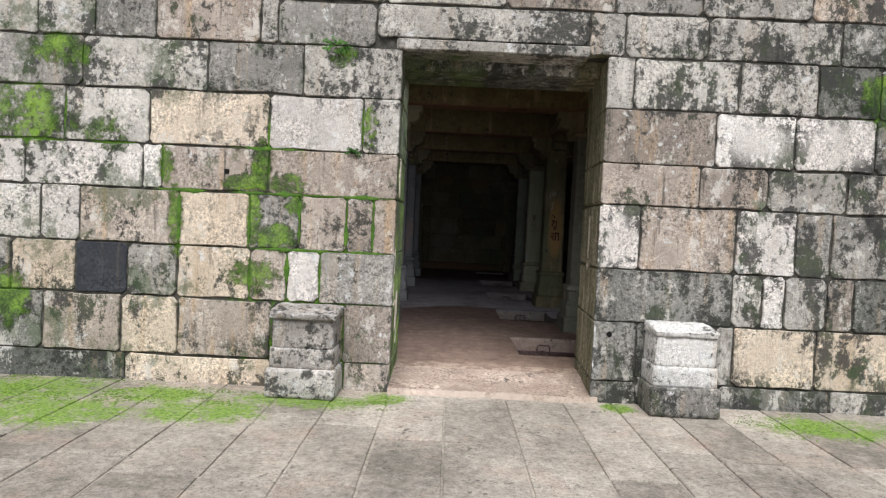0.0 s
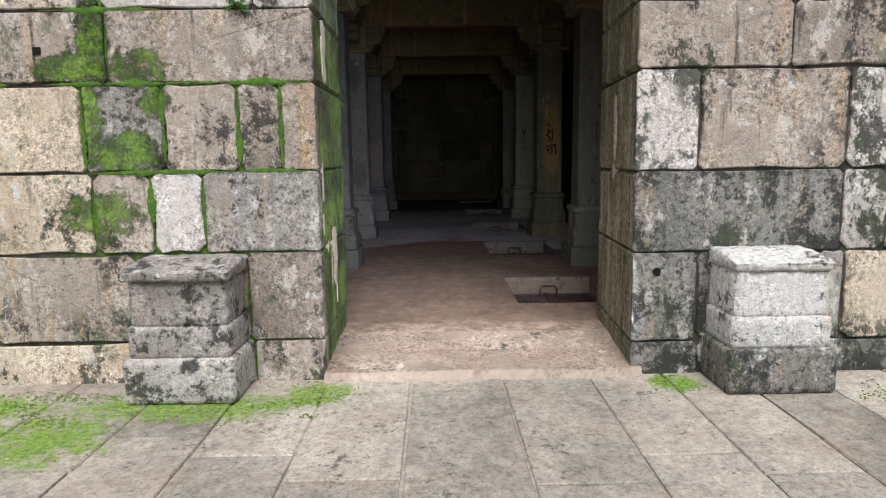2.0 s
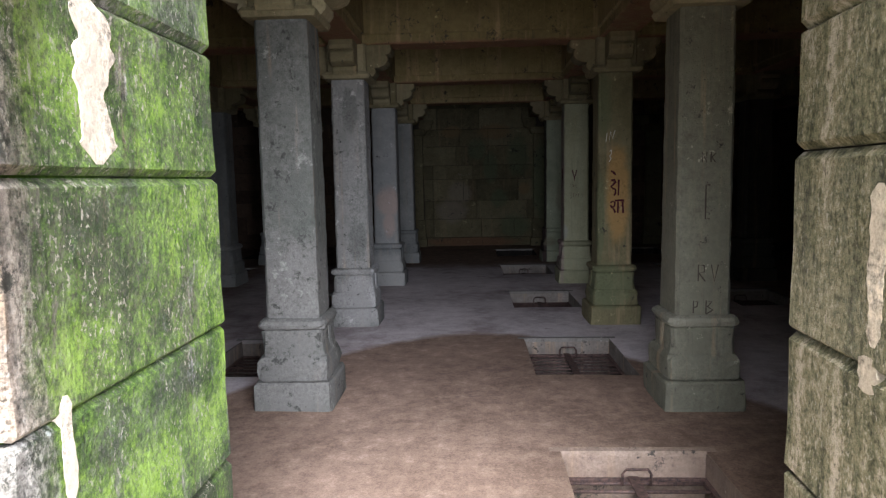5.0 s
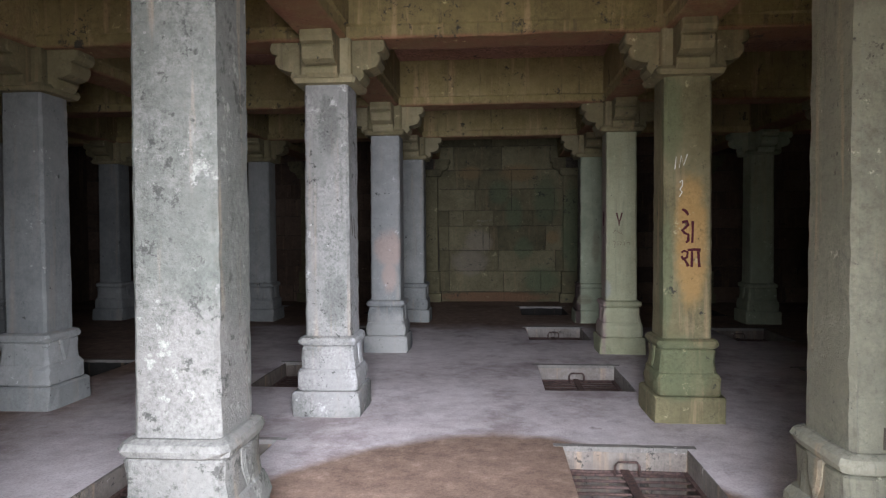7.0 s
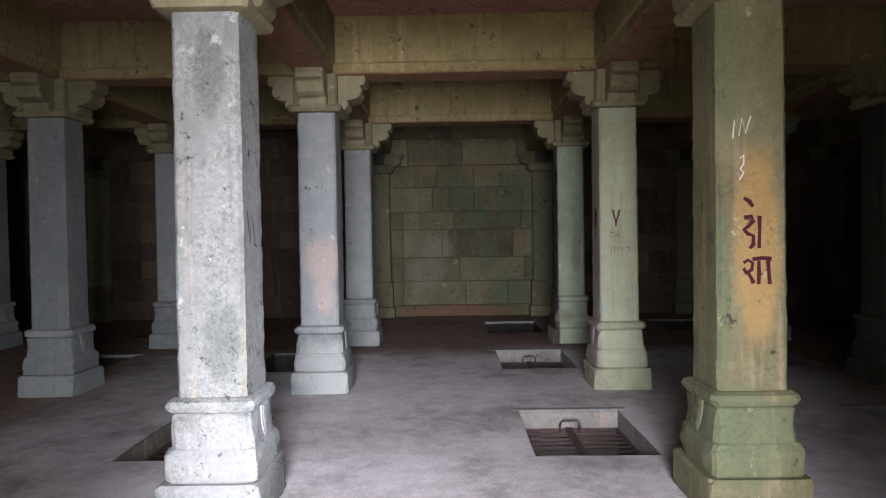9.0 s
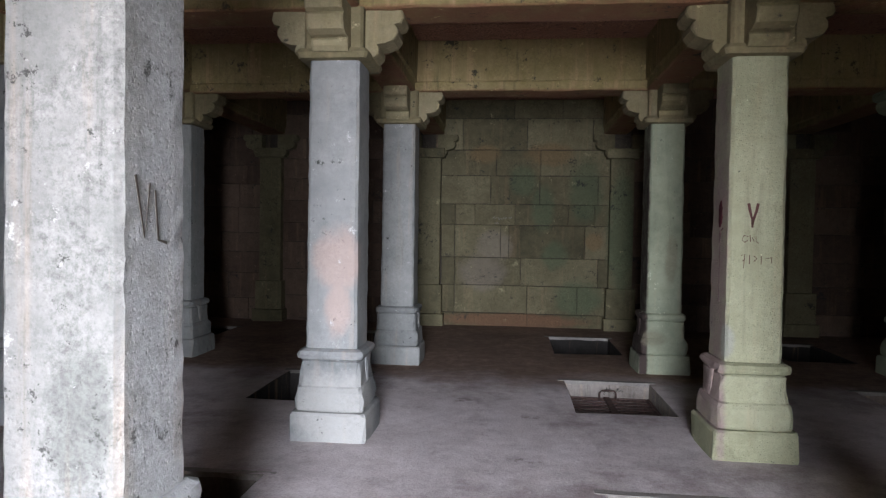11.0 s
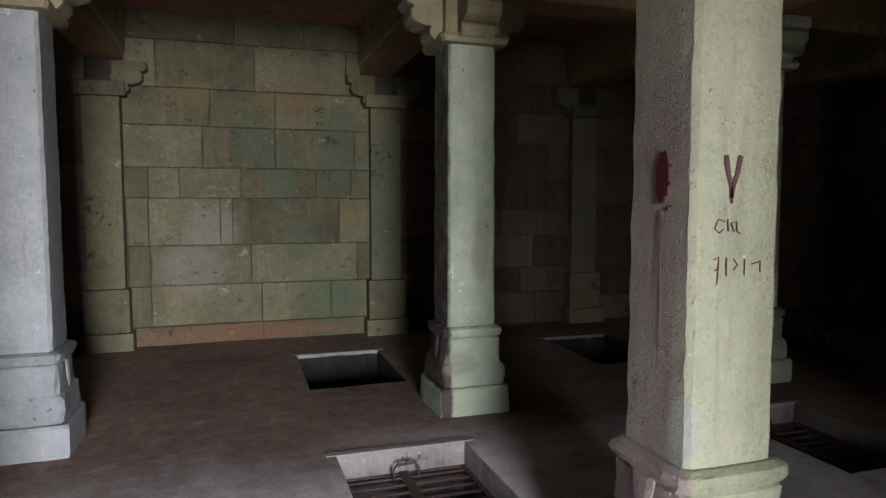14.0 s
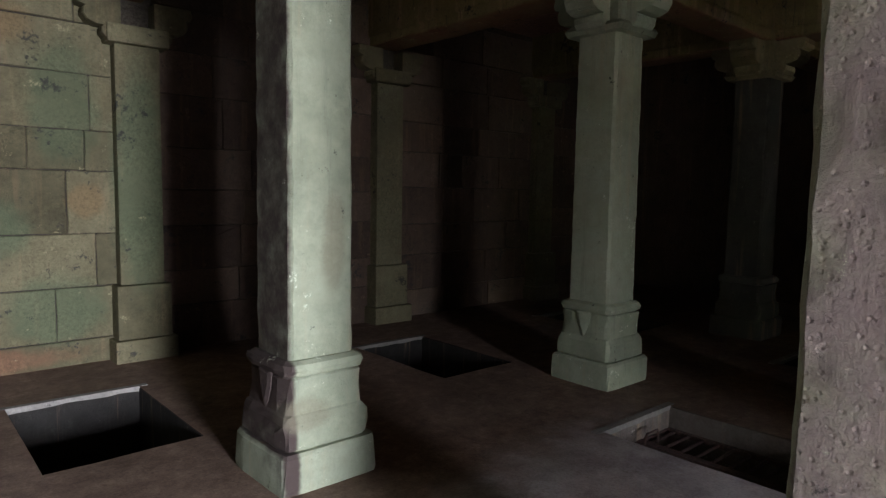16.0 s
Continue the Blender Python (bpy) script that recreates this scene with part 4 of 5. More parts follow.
def pillar(x, y, material, seed, top=None):
    top = top or material
    ob = tagged(empty("pillar", (x, y, 0)), "", "pillar", "pillars of the hall")
    part("foot", tiers([(0.296, -0.03, 0.012), (0.299, 0.03, 0.012), (0.297, 0.195, 0.012), (0.285, 0.215, 0.02)], seed, 0.018), material, ob)
    part("base", tiers([(0.255, 0.213, 0.02), (0.266, 0.228, 0.02), (0.270, 0.30, 0.02), (0.266, 0.36, 0.02), (0.252, 0.395, 0.02), (0.243, 0.405, 0.03), (0.238, 0.50, 0.03), (0.238, 0.588, 0.02), (0.226, 0.60, 0.02)], seed + 1, 0.02), material, ob)
    part("torus", tiers([(0.23, 0.60, 0.03), (0.25, 0.612, 0.03), (0.258, 0.64, 0.03), (0.25, 0.668, 0.03), (0.22, 0.685, 0.03)], seed + 2, 0.016), material, ob)
    for k in (1, 3):
        bm = bmesh.new()
        rs = random.Random(seed + 20 + k)
        edge = [(0.07, 0.61), (0.072, 0.585), (0.06, 0.52), (0.036, 0.45), (0.0, 0.395), (-0.036, 0.45), (-0.06, 0.52), (-0.072, 0.585), (-0.07, 0.61)]
        edge = [(u + rs.uniform(-0.006, 0.006), z + rs.uniform(-0.006, 0.006)) for u, z in edge]
        inner = [(u * 0.62, 0.56 + (z - 0.56) * 0.72) for u, z in edge]
        add_rings(bm, [[(u, -0.20, z) for u, z in edge], [(u, -0.243, z) for u, z in edge], [(u, -0.251, z) for u, z in inner]], True, False)
        bmesh.ops.transform(bm, matrix=Matrix.Rotation(k * math.pi / 2, 4, "Z"), verts=bm.verts)
        part("carved_leaf", bm, material, ob)
    n = 30
    levels = [(0.200 - 0.006 * (k / n), 0.685 + 2.165 * k / n, 0.022) for k in range(n + 1)]
    part("shaft", tiers(levels, seed + 3, 0.007), material, ob)
    part("capital", tiers([(0.212, 2.85, 0.02), (0.262, 2.855, 0.02), (0.28, 2.895, 0.02), (0.262, 2.925, 0.02), (0.225, 2.935, 0.02), (0.225, 3.24, 0.02)], seed + 4, 0.006), top, ob)
    for k in range(4):
        bm = bracket_profile(0.27)
        bmesh.ops.transform(bm, matrix=Matrix.Rotation(k * math.pi / 2, 4, "Z") @ Matrix.Translation((0.17, 0, 2.895)), verts=bm.verts)
        part("bracket", bm, top, ob, "scrolled bracket")
    return ob


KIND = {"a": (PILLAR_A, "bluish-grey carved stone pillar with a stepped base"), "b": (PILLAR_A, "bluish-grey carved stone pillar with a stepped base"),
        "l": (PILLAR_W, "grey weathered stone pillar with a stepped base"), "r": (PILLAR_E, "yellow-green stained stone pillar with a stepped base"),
        "c": (PILLAR_SHADE, "greenish stone pillar coloured dark for deep shade"), "d": (PILLAR_SHADE, "greenish stone pillar coloured dark for deep shade")}
LABELS = {("l", 0): "grey stone pillar, whitewashed on its lower half", ("l", 2): "blue-grey stone pillar with a pink worn patch",
          ("r", 1): "ochre-streaked stone pillar with dark red painted letters", ("r", 2): "pale green stone pillar with red and brown marks",
          ("c", 3): "pale greenish stone pillar in half shade", ("r", 3): "smooth pale green stone pillar by the far wall", ("l", 1): "grey speckled stone pillar with scratched marks", ("r", 0): "olive stone pillar with scratched initials"}
PLACE = {("l", 0): (-0.91, 9.87), ("r", 0): (2.10, 9.87), ("r", 2): (2.10, 15.64), ("r", 3): (2.13, 18.47), ("c", 3): (4.97, 18.47)}
PILLARS = {}
for i, (key, x) in enumerate(COLS.items()):
    for j, y in enumerate(ROWS_Y):
        material, label = KIND[key]
        x, y = PLACE.get((key, j), (COLS[key], ROWS_Y[j]))
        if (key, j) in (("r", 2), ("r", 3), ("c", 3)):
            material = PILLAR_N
        if (key, j) == ("l", 2):
            material = PILLAR_3
        if (key, j) == ("r", 0):
            material = PILLAR_R
        if (key, j) == ("r", 2):
            material = PILLAR_M
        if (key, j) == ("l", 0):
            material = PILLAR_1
        if (key, j) == ("l", 3):
            material = PILLAR_A
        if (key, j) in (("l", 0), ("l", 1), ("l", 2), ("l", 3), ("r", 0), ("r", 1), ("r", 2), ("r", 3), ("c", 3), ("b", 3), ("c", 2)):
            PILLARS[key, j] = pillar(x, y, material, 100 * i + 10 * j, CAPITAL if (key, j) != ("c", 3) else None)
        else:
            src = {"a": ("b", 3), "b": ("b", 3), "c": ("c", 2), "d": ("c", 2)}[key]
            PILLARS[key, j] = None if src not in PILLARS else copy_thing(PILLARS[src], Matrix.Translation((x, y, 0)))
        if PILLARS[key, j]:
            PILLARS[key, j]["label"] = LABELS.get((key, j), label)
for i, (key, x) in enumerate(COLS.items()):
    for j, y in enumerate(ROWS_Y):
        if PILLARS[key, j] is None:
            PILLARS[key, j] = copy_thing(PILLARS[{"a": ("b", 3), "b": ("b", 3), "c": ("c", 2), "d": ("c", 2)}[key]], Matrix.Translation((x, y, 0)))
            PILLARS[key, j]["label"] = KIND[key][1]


# ---- old pillar bases beside the door ----
def worn_block(half, deep, z0, z1, seed, wear, slope=0.0):
    """A weathered squared stone: rounded, chipped edges and an uneven face; the top may slope down to the front."""
    bm = bmesh.new()
    nx, ny, nz = 22, 14, max(5, round((z1 - z0) / 0.03))
    hz, mz = (z1 - z0) / 2, (z0 + z1) / 2
    grid = {}
    def vert(i, j, k):
        if (i, j, k) not in grid:
            p = Vector(((2 * i / nx - 1) * half, (2 * j / ny - 1) * deep, (2 * k / nz - 1) * hz))
            at = Vector((p.x * 7 + seed, p.y * 7, p.z * 7))
            r = 0.012 + wear * (0.6 + 1.2 * max(0.0, noise.noise(at * 1.7)) + 0.6 * noise.noise(at * 4))
            r = max(0.004, min(r, hz * 0.8))
            core = Vector((max(-half + r, min(half - r, p.x)), max(-deep + r, min(deep - r, p.y)), max(-hz + r, min(hz - r, p.z))))
            d = p - core
            if d.length > 1e-6:
                p = core + d.normalized() * min(d.length, r)
            p += Vector((noise.noise(at * 2.3), noise.noise(at * 2.3 + Vector((5, 0, 0))), noise.noise(at * 2.3 + Vector((0, 5, 0))))) * wear * 0.45
            p += Vector((noise.noise(at * 6), noise.noise(at * 6 + Vector((5, 0, 0))), 0)) * wear * 0.25
            if slope and p.z > 0:
                p.z -= slope * max(0.0, -p.y / deep) ** 1.5 * p.z / hz
            grid[i, j, k] = bm.verts.new((p.x, p.y, p.z + mz))
        return grid[i, j, k]
    for a, b, c, fixed in ((nx, ny, nz, 2), (nx, nz, ny, 1), (ny, nz, nx, 0)):
        for side in (0, c):
            for i in range(a):
                for j in range(b):
                    q = []
                    for u, v in ((i, j), (i + 1, j), (i + 1, j + 1), (i, j + 1)):
                        q.append(vert(u, v, side) if fixed == 2 else vert(u, side, v) if fixed == 1 else vert(side, u, v))
                    bm.faces.new(q)
    return bm


def door_pedestal(x, material, label, seed, low=None, brim=0.325, wide=1.0):
    ob = tagged(empty("pedestal", (x, 6.02, GROUND)), label, "pedestal", "pedestals beside the door")
    part("foot", worn_block(0.335 * wide, 0.27, 0.0, 0.262, seed, 0.010), low or material, ob, "", True)
    part("base", worn_block(0.308 * wide, 0.235, 0.255, 0.445, seed + 1, 0.010), material, ob, "", True)
    part("upper_base", worn_block(0.292 * wide, 0.220, 0.435, 0.705, seed + 2, 0.014), material, ob, "", True)
    part("cap", worn_block(brim * wide, brim - 0.060, 0.700, 0.80, seed + 3, 0.020, 0.05), material, ob, "worn sloping cap", True)
    return ob


door_pedestal(-1.185, PITTED, "grey lichen-spotted carved stone pedestal against the wall", 900, wide=0.93)
door_pedestal(2.215, PALE, "whitish carved stone pedestal on a grimy foot against the wall", 950, GREY, 0.302, 0.93)


# ---- paint and chalk marks on the pillars ----
def strokes(name, lines, width, material, parent, face="front", thick=0.002, off=-0.2025):
    """Brush strokes on a face: each line is a run of (across, up) points in metres from the pillar's axis."""
    bm = bmesh.new()
    rs = random.Random(len(lines))
    for line in lines:
        rows = []
        for i, (u, v) in enumerate(line):
            a, b = line[max(0, i - 1)], line[min(len(line) - 1, i + 1)]
            d = Vector((b[0] - a[0], b[1] - a[1]))
            d = Vector((-d.y, d.x)).normalized() * width / 2 * rs.uniform(0.75, 1.2)
            rows.append([((u + d.x, 0, v + d.y)), ((u - d.x, 0, v - d.y)), ((u - d.x, thick, v - d.y)), ((u + d.x, thick, v + d.y))])
        add_rings(bm, rows)
    m = Matrix.Translation((0, off, 0)) if face == "front" else Matrix.Translation((off, 0, 0)) @ Matrix.Rotation(-math.pi / 2, 4, "Z")
    if face == "east":
        m = Matrix.Translation((-off, 0, 0)) @ Matrix.Rotation(math.pi / 2, 4, "Z")
    bmesh.ops.transform(bm, matrix=m, verts=bm.verts)
    return part(name, bm, material, parent)


R1, R2, R3, L2 = PILLARS["r", 0], PILLARS["r", 1], PILLARS["r", 2], PILLARS["l", 1]
strokes("painted_letters", [
    [(-0.05, 1.76), (-0.02, 1.74), (0.0, 1.71)], [(0.035, 1.66), (0.035, 1.58), (0.032, 1.48)],
    [(-0.05, 1.65), (-0.01, 1.66), (0.0, 1.63), (-0.03, 1.60), (-0.05, 1.585), (-0.03, 1.56), (0.0, 1.55), (0.0, 1.50), (-0.02, 1.48)],
    [(-0.055, 1.40), (-0.03, 1.415), (-0.005, 1.40), (-0.01, 1.36), (-0.04, 1.345), (-0.055, 1.37)], [(-0.03, 1.345), (-0.01, 1.31), (0.0, 1.285)],
    [(0.03, 1.41), (0.03, 1.34), (0.028, 1.28)], [(0.08, 1.41), (0.085, 1.34), (0.09, 1.28)], [(-0.005, 1.42), (0.05, 1.425), (0.1, 1.42)]], 0.022, RED_PAINT, R2)["label"] = "dark red painted letters"
strokes("chalk_scribble", [[(-0.11, 2.09), (-0.10, 2.19), (-0.075, 2.10), (-0.06, 2.20), (-0.04, 2.12), (-0.01, 2.21)], [(-0.07, 1.98), (-0.05, 2.0), (-0.05, 1.95), (-0.07, 1.92), (-0.05, 1.9), (-0.075, 1.86)]], 0.008, CHALK, R2)
strokes("painted_mark", [[(-0.065, 1.815), (-0.055, 1.765), (-0.04, 1.705), (-0.035, 1.645)], [(0.0, 1.815), (-0.012, 1.755), (-0.03, 1.705), (-0.035, 1.665)]], 0.017, BROWN_PAINT, R3)["label"] = "dark red painted V"
strokes("pencil_letters", [
    [(-0.06, 1.580), (-0.09, 1.590), (-0.105, 1.555), (-0.085, 1.540), (-0.065, 1.555)], [(-0.05, 1.590), (-0.045, 1.545)], [(-0.02, 1.545), (-0.035, 1.575), (-0.01, 1.580), (-0.008, 1.545), (0.01, 1.535)],
    [(-0.105, 1.445), (-0.085, 1.455), (-0.085, 1.415), (-0.1, 1.405)], [(-0.085, 1.415), (-0.09, 1.355)], [(-0.05, 1.450), (-0.05, 1.385)], [(-0.02, 1.445), (0.0, 1.425), (-0.02, 1.405)], [(0.03, 1.445), (0.03, 1.385)], [(0.06, 1.425), (0.1, 1.435), (0.1, 1.395)]], 0.0045, BROWN_PAINT, R3)
splash = bmesh.new()
rs = random.Random(44)
drops = [(-0.03, 1.745, 0.036, 0.088, 60), (-0.022, 1.70, 0.030, 0.05, 40)] + [(-0.03 + rs.uniform(-0.055, 0.055), 1.725 + rs.uniform(-0.11, 0.09), rs.uniform(0.003, 0.007), rs.uniform(0.003, 0.009), 9) for k in range(9)]
for n, (cy, cz, ry, rz, count) in enumerate(drops):
    ring = []
    for k in range(count):
        a = k * 2 * math.pi / count
        q = 1.0 + 0.22 * noise.noise(Vector((math.cos(a) * 1.8, math.sin(a) * 1.8, 5 + n))) + 0.2 * noise.noise(Vector((math.cos(a) * 5, math.sin(a) * 5, 8 + n)))
        ring.append((-0.2035 - 0.0004 * n * (n < 2), cy + ry * q * math.cos(a), cz + rz * q * math.sin(a)))
    add_rings(splash, [[(x + 0.004, y, z) for x, y, z in ring], ring])
part("paint_splash", splash, RED_PAINT, R3, "dark red paint splash")
strokes("paint_run", [[(0.03, 1.62), (0.032, 1.5), (0.029, 1.44), (0.030, 1.36), (0.031, 1.30), (0.033, 1.24), (0.033, 1.17), (0.031, 1.10)], [(0.018, 1.62), (0.018, 1.54)], [(0.045, 1.61), (0.046, 1.56)]], 0.004, STAIN_PAINT, R3, "west")
strokes("scratched_initials", [
    [(-0.04, 0.93), (-0.04, 1.05), (0.0, 1.045), (0.005, 1.0), (-0.035, 0.99), (0.01, 0.93)], [(0.05, 1.05), (0.075, 0.93), (0.10, 1.05)],
    [(-0.07, 0.70), (-0.07, 0.79), (-0.04, 0.78), (-0.045, 0.745), (-0.065, 0.74)], [(0.02, 0.69), (0.02, 0.79), (0.06, 0.78), (0.03, 0.745), (0.07, 0.72), (0.02, 0.69)],
    [(0.03, 1.62), (0.0, 1.62), (0.0, 1.5), (0.0, 1.38), (0.03, 1.38)],
    [(-0.03, 1.78), (-0.03, 1.85), (0.0, 1.78), (0.0, 1.85)], [(0.03, 1.78), (0.03, 1.85), (0.06, 1.84), (0.035, 1.815), (0.06, 1.78)]], 0.010, CHARCOAL, R1)
strokes("scratched_mark", [[(-0.13, 1.74), (-0.08, 1.55), (-0.05, 1.72)], [(-0.02, 1.70), (0.0, 1.54), (0.05, 1.53)]], 0.010, CHARCOAL, L2, "east")


strokes("chalk_writing", [[(0.06, 1.82), (0.09, 1.85), (0.10, 1.81), (0.13, 1.84)], [(0.15, 1.84), (0.17, 1.80), (0.20, 1.83), (0.22, 1.80)], [(0.24, 1.84), (0.26, 1.81), (0.29, 1.84), (0.31, 1.81)], [(0.33, 1.85), (0.35, 1.82), (0.39, 1.85)], [(0.10, 1.75), (0.12, 1.73), (0.14, 1.76), (0.16, 1.73)]], 0.009, CHALK_FAINT, back_wall, off=BACK_Y - 0.014)


# ---- worn threshold between the jambs ----
def sill_mesh():
    bm = bmesh.new()
    nx, ny = 40, 16
    rows = []
    for j in range(ny + 1):
        row = []
        for i in range(nx + 1):
            x = DOOR_W + 0.004 + (DOOR_E - DOOR_W + SPLAY) * i / nx
            front = 6.09 + 0.05 * noise.noise(Vector((x * 3.1, 0, 4))) + 0.02 * noise.noise(Vector((x * 11, 3, 1)))
            y = front + (6.84 + 0.03 * noise.noise(Vector((x * 2.5, 9, 0))) - front) * j / ny
            z = -0.05 + 0.046 * (j / ny) + 0.016 * noise.noise(Vector((x * 5, y * 9, 2))) + 0.008 * noise.noise(Vector((x * 17, y * 21, 5)))
            z += -0.018 if 9 <= j <= 10 and 6 < i < 30 else 0
            row.append(bm.verts.new((x, y, z)))
        rows.append(row)
    skirt = [bm.verts.new((v.co.x, v.co.y - 0.012, -0.16)) for v in rows[0]]
    for a, b in zip([skirt] + rows, rows):
        for i in range(nx):
            bm.faces.new((a[i], a[i + 1], b[i + 1], b[i]))
    return bm


structure(link("threshold", sill_mesh(), SILL, None, "", True), "worn pinkish stone threshold with a ragged pale edge", "threshold")


# ---- moss cushions and small plants ----
def cushions(name, spots, material, label, parent=None):
    """Low domes of moss; each spot is a place, a radius, a height and the outward direction."""
    verts, faces = [], []
    rs = random.Random(len(spots))
    for place, r, h, out in spots:
        out = Vector(out).normalized()
        side = out.orthogonal().normalized()
        up = out.cross(side)
        base = len(verts)
        for ring, lift in ((1.0, 0.0), (0.62, 0.7)):
            for k in range(6):
                a = k * math.pi / 3 + rs.uniform(-0.3, 0.3)
                q = r * ring * rs.uniform(0.75, 1.25)
                verts.append(Vector(place) + side * math.cos(a) * q + up * math.sin(a) * q + out * h * lift)
        verts.append(Vector(place) + out * h)
        for k in range(6):
            n = (k + 1) % 6
            faces += [(base + k, base + n, base + 6 + n, base + 6 + k), (base + 6 + k, base + 6 + n, base + 12)]
    me = bpy.data.meshes.new(name)
    me.from_pydata([tuple(v) for v in verts], [], faces)
    me.materials.append(material)
    me.shade_smooth()
    ob = tagged(new(name, me), label, "moss", "", "stuff")
    return ob


rs = random.Random(31)
spots = []
for (cx, cy, cz), (ra, rb, rc) in GROUND_MOSS[:7]:
    for k in range(int(2600 * ra * rb)):
        a, q = rs.uniform(0, 6.283), math.sqrt(rs.random())
        x, y = cx + ra * q * math.cos(a), min(6.1, cy + rb * q * math.sin(a))
        if noise.noise(Vector((x * 3.5, y * 5, 0))) > -0.22 + 0.3 * q and not (abs(x + 1.2) < 0.36 and y > 5.76) and not (abs(x - 2.24) < 0.36 and y > 5.76) and not (DOOR_W < x < DOOR_E and y > 6.0):
            spots.append(((x, y, GROUND + 0.002), rs.uniform(0.004, 0.010), rs.uniform(0.002, 0.005), (0, 0, 1)))
cushions("ground_moss", spots, MOSS_GROUND, "bright yellow-green moss along the wall's foot")


def joint_moss(runs):
    """Soft ragged ribbons of moss that fill the joints; each run goes from one point of the wall's face to another."""
    bm = bmesh.new()
    for (x0, z0), (x1, z1) in runs:
        n = max(6, int(math.hypot(x1 - x0, z1 - z0) / 0.008))
        flat = abs(x1 - x0) > abs(z1 - z0)
        rows = []
        for i in range(n + 1):
            x, z = x0 + (x1 - x0) * i / n, z0 + (z1 - z0) * i / n
            key = Vector((x * 6, 0.3, z * 6))
            fine = Vector((x * 45, 1.3, z * 45))
            taper = min(1.0, 6 * i / n, 6 * (n - i) / n)
            w = max(0.002, (0.014 + 0.022 * noise.noise(key) + 0.012 * noise.noise(fine)) * taper)
            h = max(0.0, (0.002 + 0.004 * noise.noise(fine * 0.7) + 0.003 * noise.noise(key)) * taper)
            off = 0.004 * noise.noise(fine * 1.3)
            row = []
            for k, lift in ((-1.0, -0.6), (-0.55, 0.75), (0.0, 1.0), (0.55, 0.75), (1.0, -0.6)):
                u = k * w + off + 0.002 * noise.noise(fine + Vector((0, k * 3, 0)))
                row.append(bm.verts.new((x, FACE - h * lift, z + u) if flat else (x + u, FACE - h * lift, z)))
            rows.append(row)
        for a, b in zip(rows, rows[1:]):
            for k in range(4):
                bm.faces.new((a[k], a[k + 1], b[k + 1], b[k]))
    ob = link("joint_moss", bm, MOSS_WALL, None, "", True)
    return tagged(ob, "green moss filling the joints between wall stones", "moss", "", "stuff")


joint_moss([((-2.0, 1.710), (-0.46, 1.710)), ((-1.8, 1.194), (-0.46, 1.194)), ((-2.0, 2.125), (-1.3, 2.125)), ((-0.89, 1.2), (-0.89, 1.70)), ((-0.64, 1.2), (-0.64, 1.70)),
            ((-1.33, 1.25), (-1.33, 1.70)), ((-1.80, 1.2), (-1.80, 1.70)), ((-1.12, 0.73), (-1.12, 1.17)), ((-1.43, 0.73), (-1.43, 1.18)), ((-2.46, 1.2), (-2.46, 1.69)), ((-1.64, 2.13), (-1.64, 2.45)), ((-2.7, 1.71), (-2.2, 1.71))])


def small_plant(place, size, seed):
    """A sprig growing from a joint: short stems, each with a few round leaflets."""
    rs = random.Random(seed)
    ob = tagged(empty("small_plant", place), "small green leafy plant growing from a wall joint", "plant")
    stems = bmesh.new()
    leaves = bmesh.new()
    for k in range(7):
        tip = Vector((rs.uniform(-1, 1), -rs.uniform(0.25, 0.7), rs.uniform(-0.5, 0.8))) * size
        rings = []
        for i in range(4):
            p = tip * (i / 3) + Vector((0, 0, -0.2 * size * (i / 3) ** 2))
            w = 0.0022 * (1.1 - i / 4)
            rings.append([(p.x + w, p.y, p.z), (p.x, p.y, p.z + w), (p.x - w, p.y, p.z), (p.x, p.y, p.z - w)])
            if i:
                for s in (-1, 1, 0):
                    c = p + Vector((s * 0.14, -0.03, rs.uniform(-0.1, 0.1))) * size
                    r = size * rs.uniform(0.09, 0.15)
                    t = Matrix.Translation(c) @ Euler((rs.uniform(0.6, 1.7), rs.uniform(-0.6, 0.6), rs.uniform(-0.6, 0.6))).to_matrix().to_4x4()
                    pts = [leaves.verts.new(t @ Vector((r * math.cos(a) * 0.75, r * math.sin(a), 0.12 * r * math.cos(2 * a)))) for a in (0, 1.05, 2.09, 3.14, 4.19, 5.24)]
                    leaves.faces.new(pts)
        add_rings(stems, rings)
    part("stem", stems, LEAF, ob)
    part("leaves", leaves, LEAF, ob)
    return ob


small_plant((-0.86, FACE - 0.004, 2.13), 0.085, 3)
small_plant((-1.06, FACE - 0.004, 3.10), 0.10, 8)
small_plant((-0.98, FACE - 0.004, 3.08), 0.08, 9)


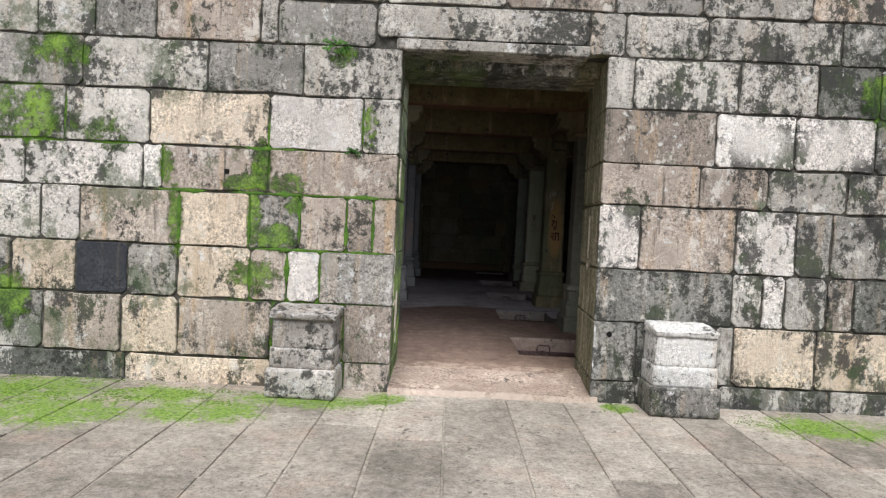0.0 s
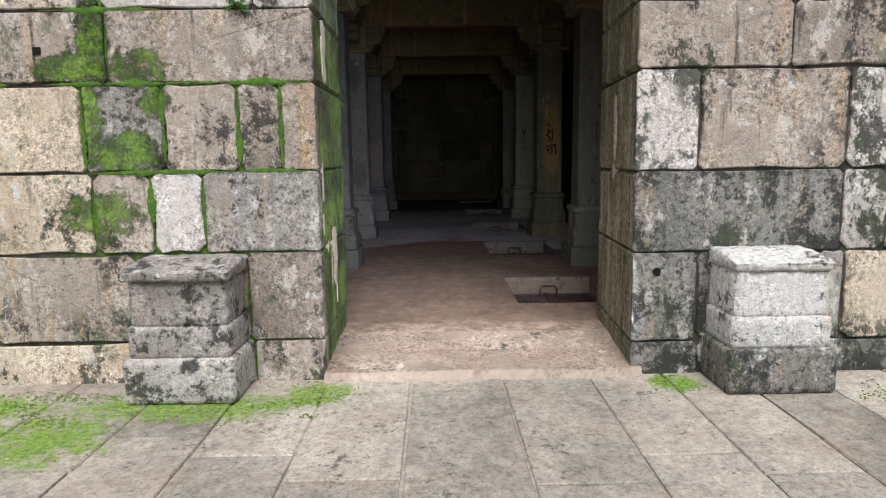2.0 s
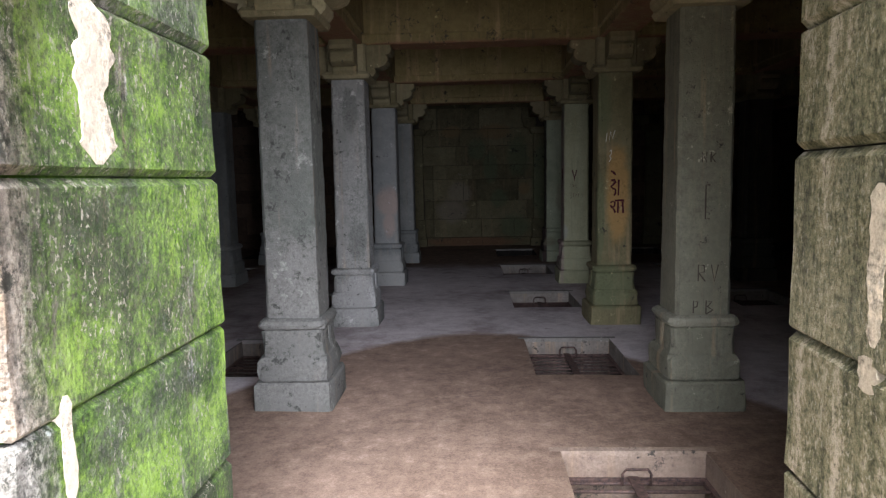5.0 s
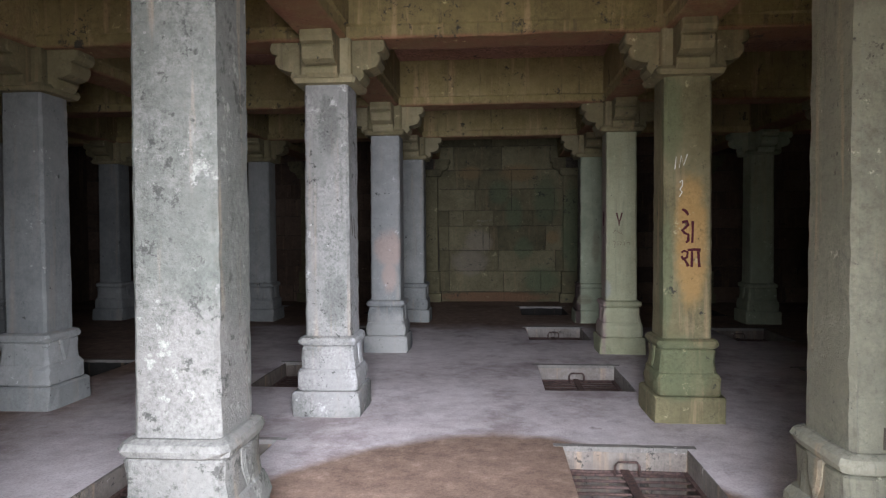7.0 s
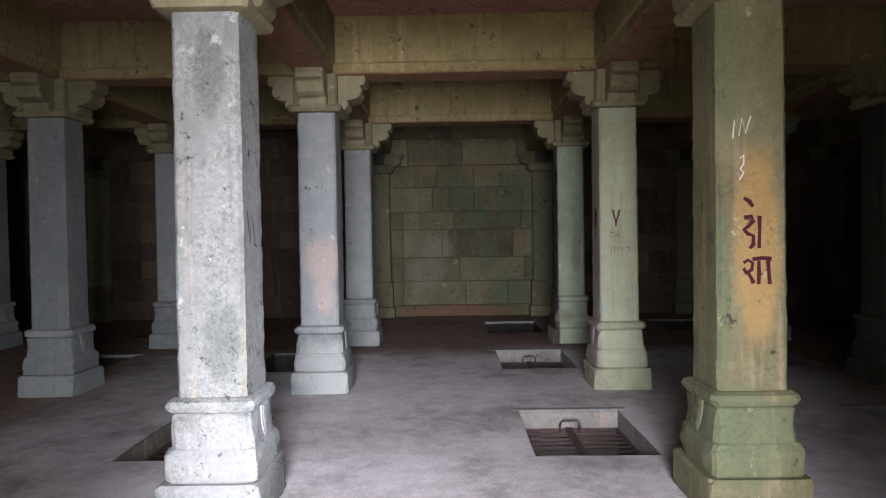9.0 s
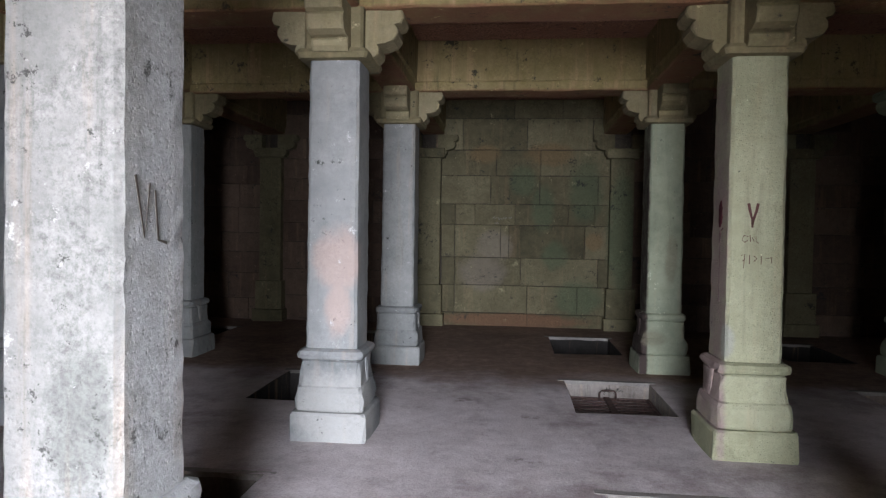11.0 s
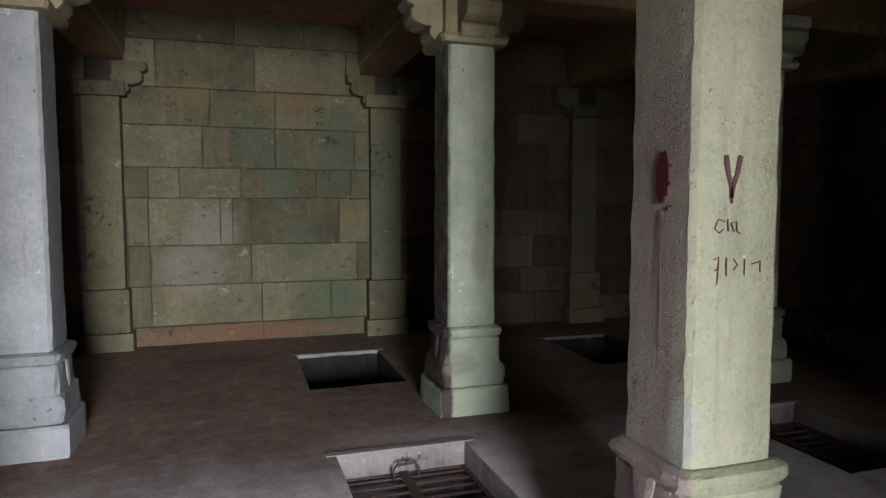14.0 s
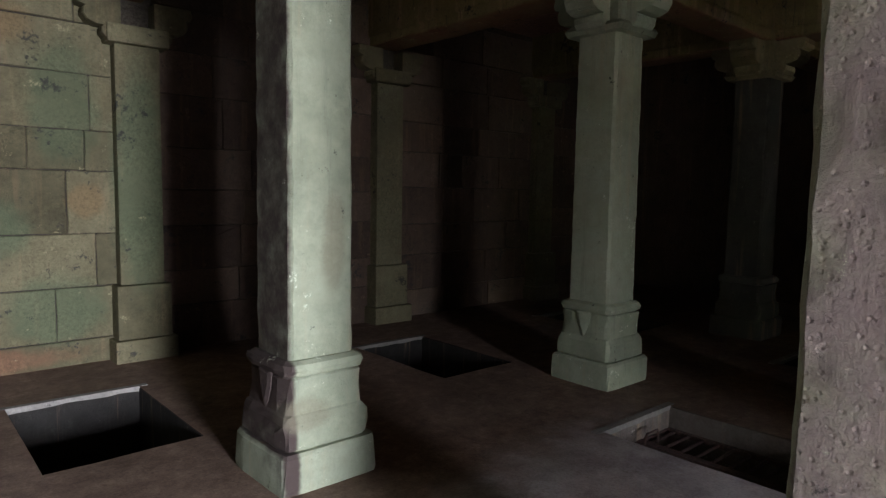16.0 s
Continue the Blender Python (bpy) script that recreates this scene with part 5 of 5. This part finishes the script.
# ---- paving slabs ----
count = 0
far = bmesh.new()
rs = random.Random(11)
meshes = {}
for a, b in zip(STRIPS, STRIPS[1:]):
    y1 = FACE + 0.05
    y0 = FIRST.get(a, rs.uniform(4.5, 5.4))
    step = STEP.get(a, rs.uniform(0.7, 1.05))
    while y1 > -3.5:
        w, l = round(b - a - 0.012, 2), round(y1 - y0 - 0.012, 2)
        if y1 > 1.2:
            if (w, l) not in meshes:
                meshes[w, l] = bpy.data.meshes.new("paving_slab")
                sm = slab_mesh(w, l)
                bmesh.ops.recalc_face_normals(sm, faces=sm.faces)
                sm.to_mesh(meshes[w, l])
                sm.free()
                meshes[w, l].materials.append(PAVING)
            ob = new("paving_slab", meshes[w, l])
            ob.parent = ground
            ob.location = ((a + b) / 2, (y0 + y1) / 2, GROUND + rs.uniform(-0.002, 0.003))
            ob.rotation_euler = (rs.uniform(-0.002, 0.002), rs.uniform(-0.003, 0.003), rs.uniform(-0.003, 0.003))
        else:
            add_box(far, a + 0.006, b - 0.006, y0 + 0.006, y1 - 0.006, GROUND - 0.05, GROUND)
        y1, y0 = y0, y0 - step
rest = link("paving_beyond", far, PAVING, ground, "grey-brown paving slabs further out")
rest["kind"] = "stuff"

# ---- old drill holes in the front wall's stones; black plugs paint their shade ----
def drill_hole(x, z, r, sides):
    bm = bmesh.new()
    rs = random.Random(sides)
    turn = math.pi / sides
    edge = [(k * 2 * math.pi / sides + turn, r * rs.uniform(0.82, 1.1)) for k in range(sides)]
    rings = [[(x + q * math.cos(a), y, z + q * math.sin(a)) for a, q in edge] for y in (FACE + 0.03, FACE - 0.011)]
    add_rings(bm, rings)
    return part("drill_hole", bm, HOLE_SHADE, front_wall, "black plug drawn for the shade in a drilled hole")


HOLE_SHADE = plain_material("hole_shade_black", (0.008, 0.008, 0.007))
drill_hole(1.61, 0.55, 0.027, 11)
drill_hole(-2.02, 1.90, 0.035, 4)


# ---- old plaster left on the door's jambs ----
def plaster_scar(side, y0, y1, z0, z1, seed, drip=0.0):
    """A peeling upright strip of pale plaster on a jamb, ragged at the sides and dripping at the foot."""
    bm = bmesh.new()
    x = DOOR_W + 0.008 if side < 0 else DOOR_E - 0.008 + SPLAY * ((y0 + y1) / 2 - FACE) / (INNER - FACE)
    n = max(10, round((z1 - z0) / 0.012))
    mid, half = (y0 + y1) / 2, (y1 - y0) / 2
    rows = []
    for i in range(n + 1):
        f = i / n
        at = Vector((seed * 3.1, f * (z1 - z0) * 14, 0.5))
        w = half * (1.0 - drip * (1 - f) * 0.7) * (0.85 + 0.4 * noise.noise(at) + 0.3 * noise.noise(at * 3)) * min(1.0, 0.25 + 7 * f, 0.35 + 9 * (1 - f))
        c = mid + half * 0.35 * noise.noise(at * 0.6 + Vector((9, 0, 0)))
        z = z0 + (z1 - z0) * f
        rows.append([(x, c - w, z), (x, c + w, z), (x + side * 0.05, c + w, z), (x + side * 0.05, c - w, z)])
    add_rings(bm, rows)
    return part("plaster_scar", bm, BARE, front_wall, "pale plaster left on the door jamb")


for args in ((-1, 6.42, 6.58, 1.74, 2.12, 1), (-1, 6.28, 6.325, 1.00, 1.24, 2), (-1, 6.265, 6.30, 0.79, 0.92, 3), (-1, 6.55, 6.80, 0.40, 0.80, 4, 0.4),
             (-1, 6.52, 6.56, 0.42, 0.66, 5, 0.5), (-1, 6.70, 6.74, 0.26, 0.5, 6, 0.6), (-1, 6.40, 6.43, 0.66, 0.74, 7), (1, 6.66, 6.73, 1.23, 1.66, 8), (1, 6.66, 6.77, 1.10, 1.20, 9)):
    plaster_scar(*args)
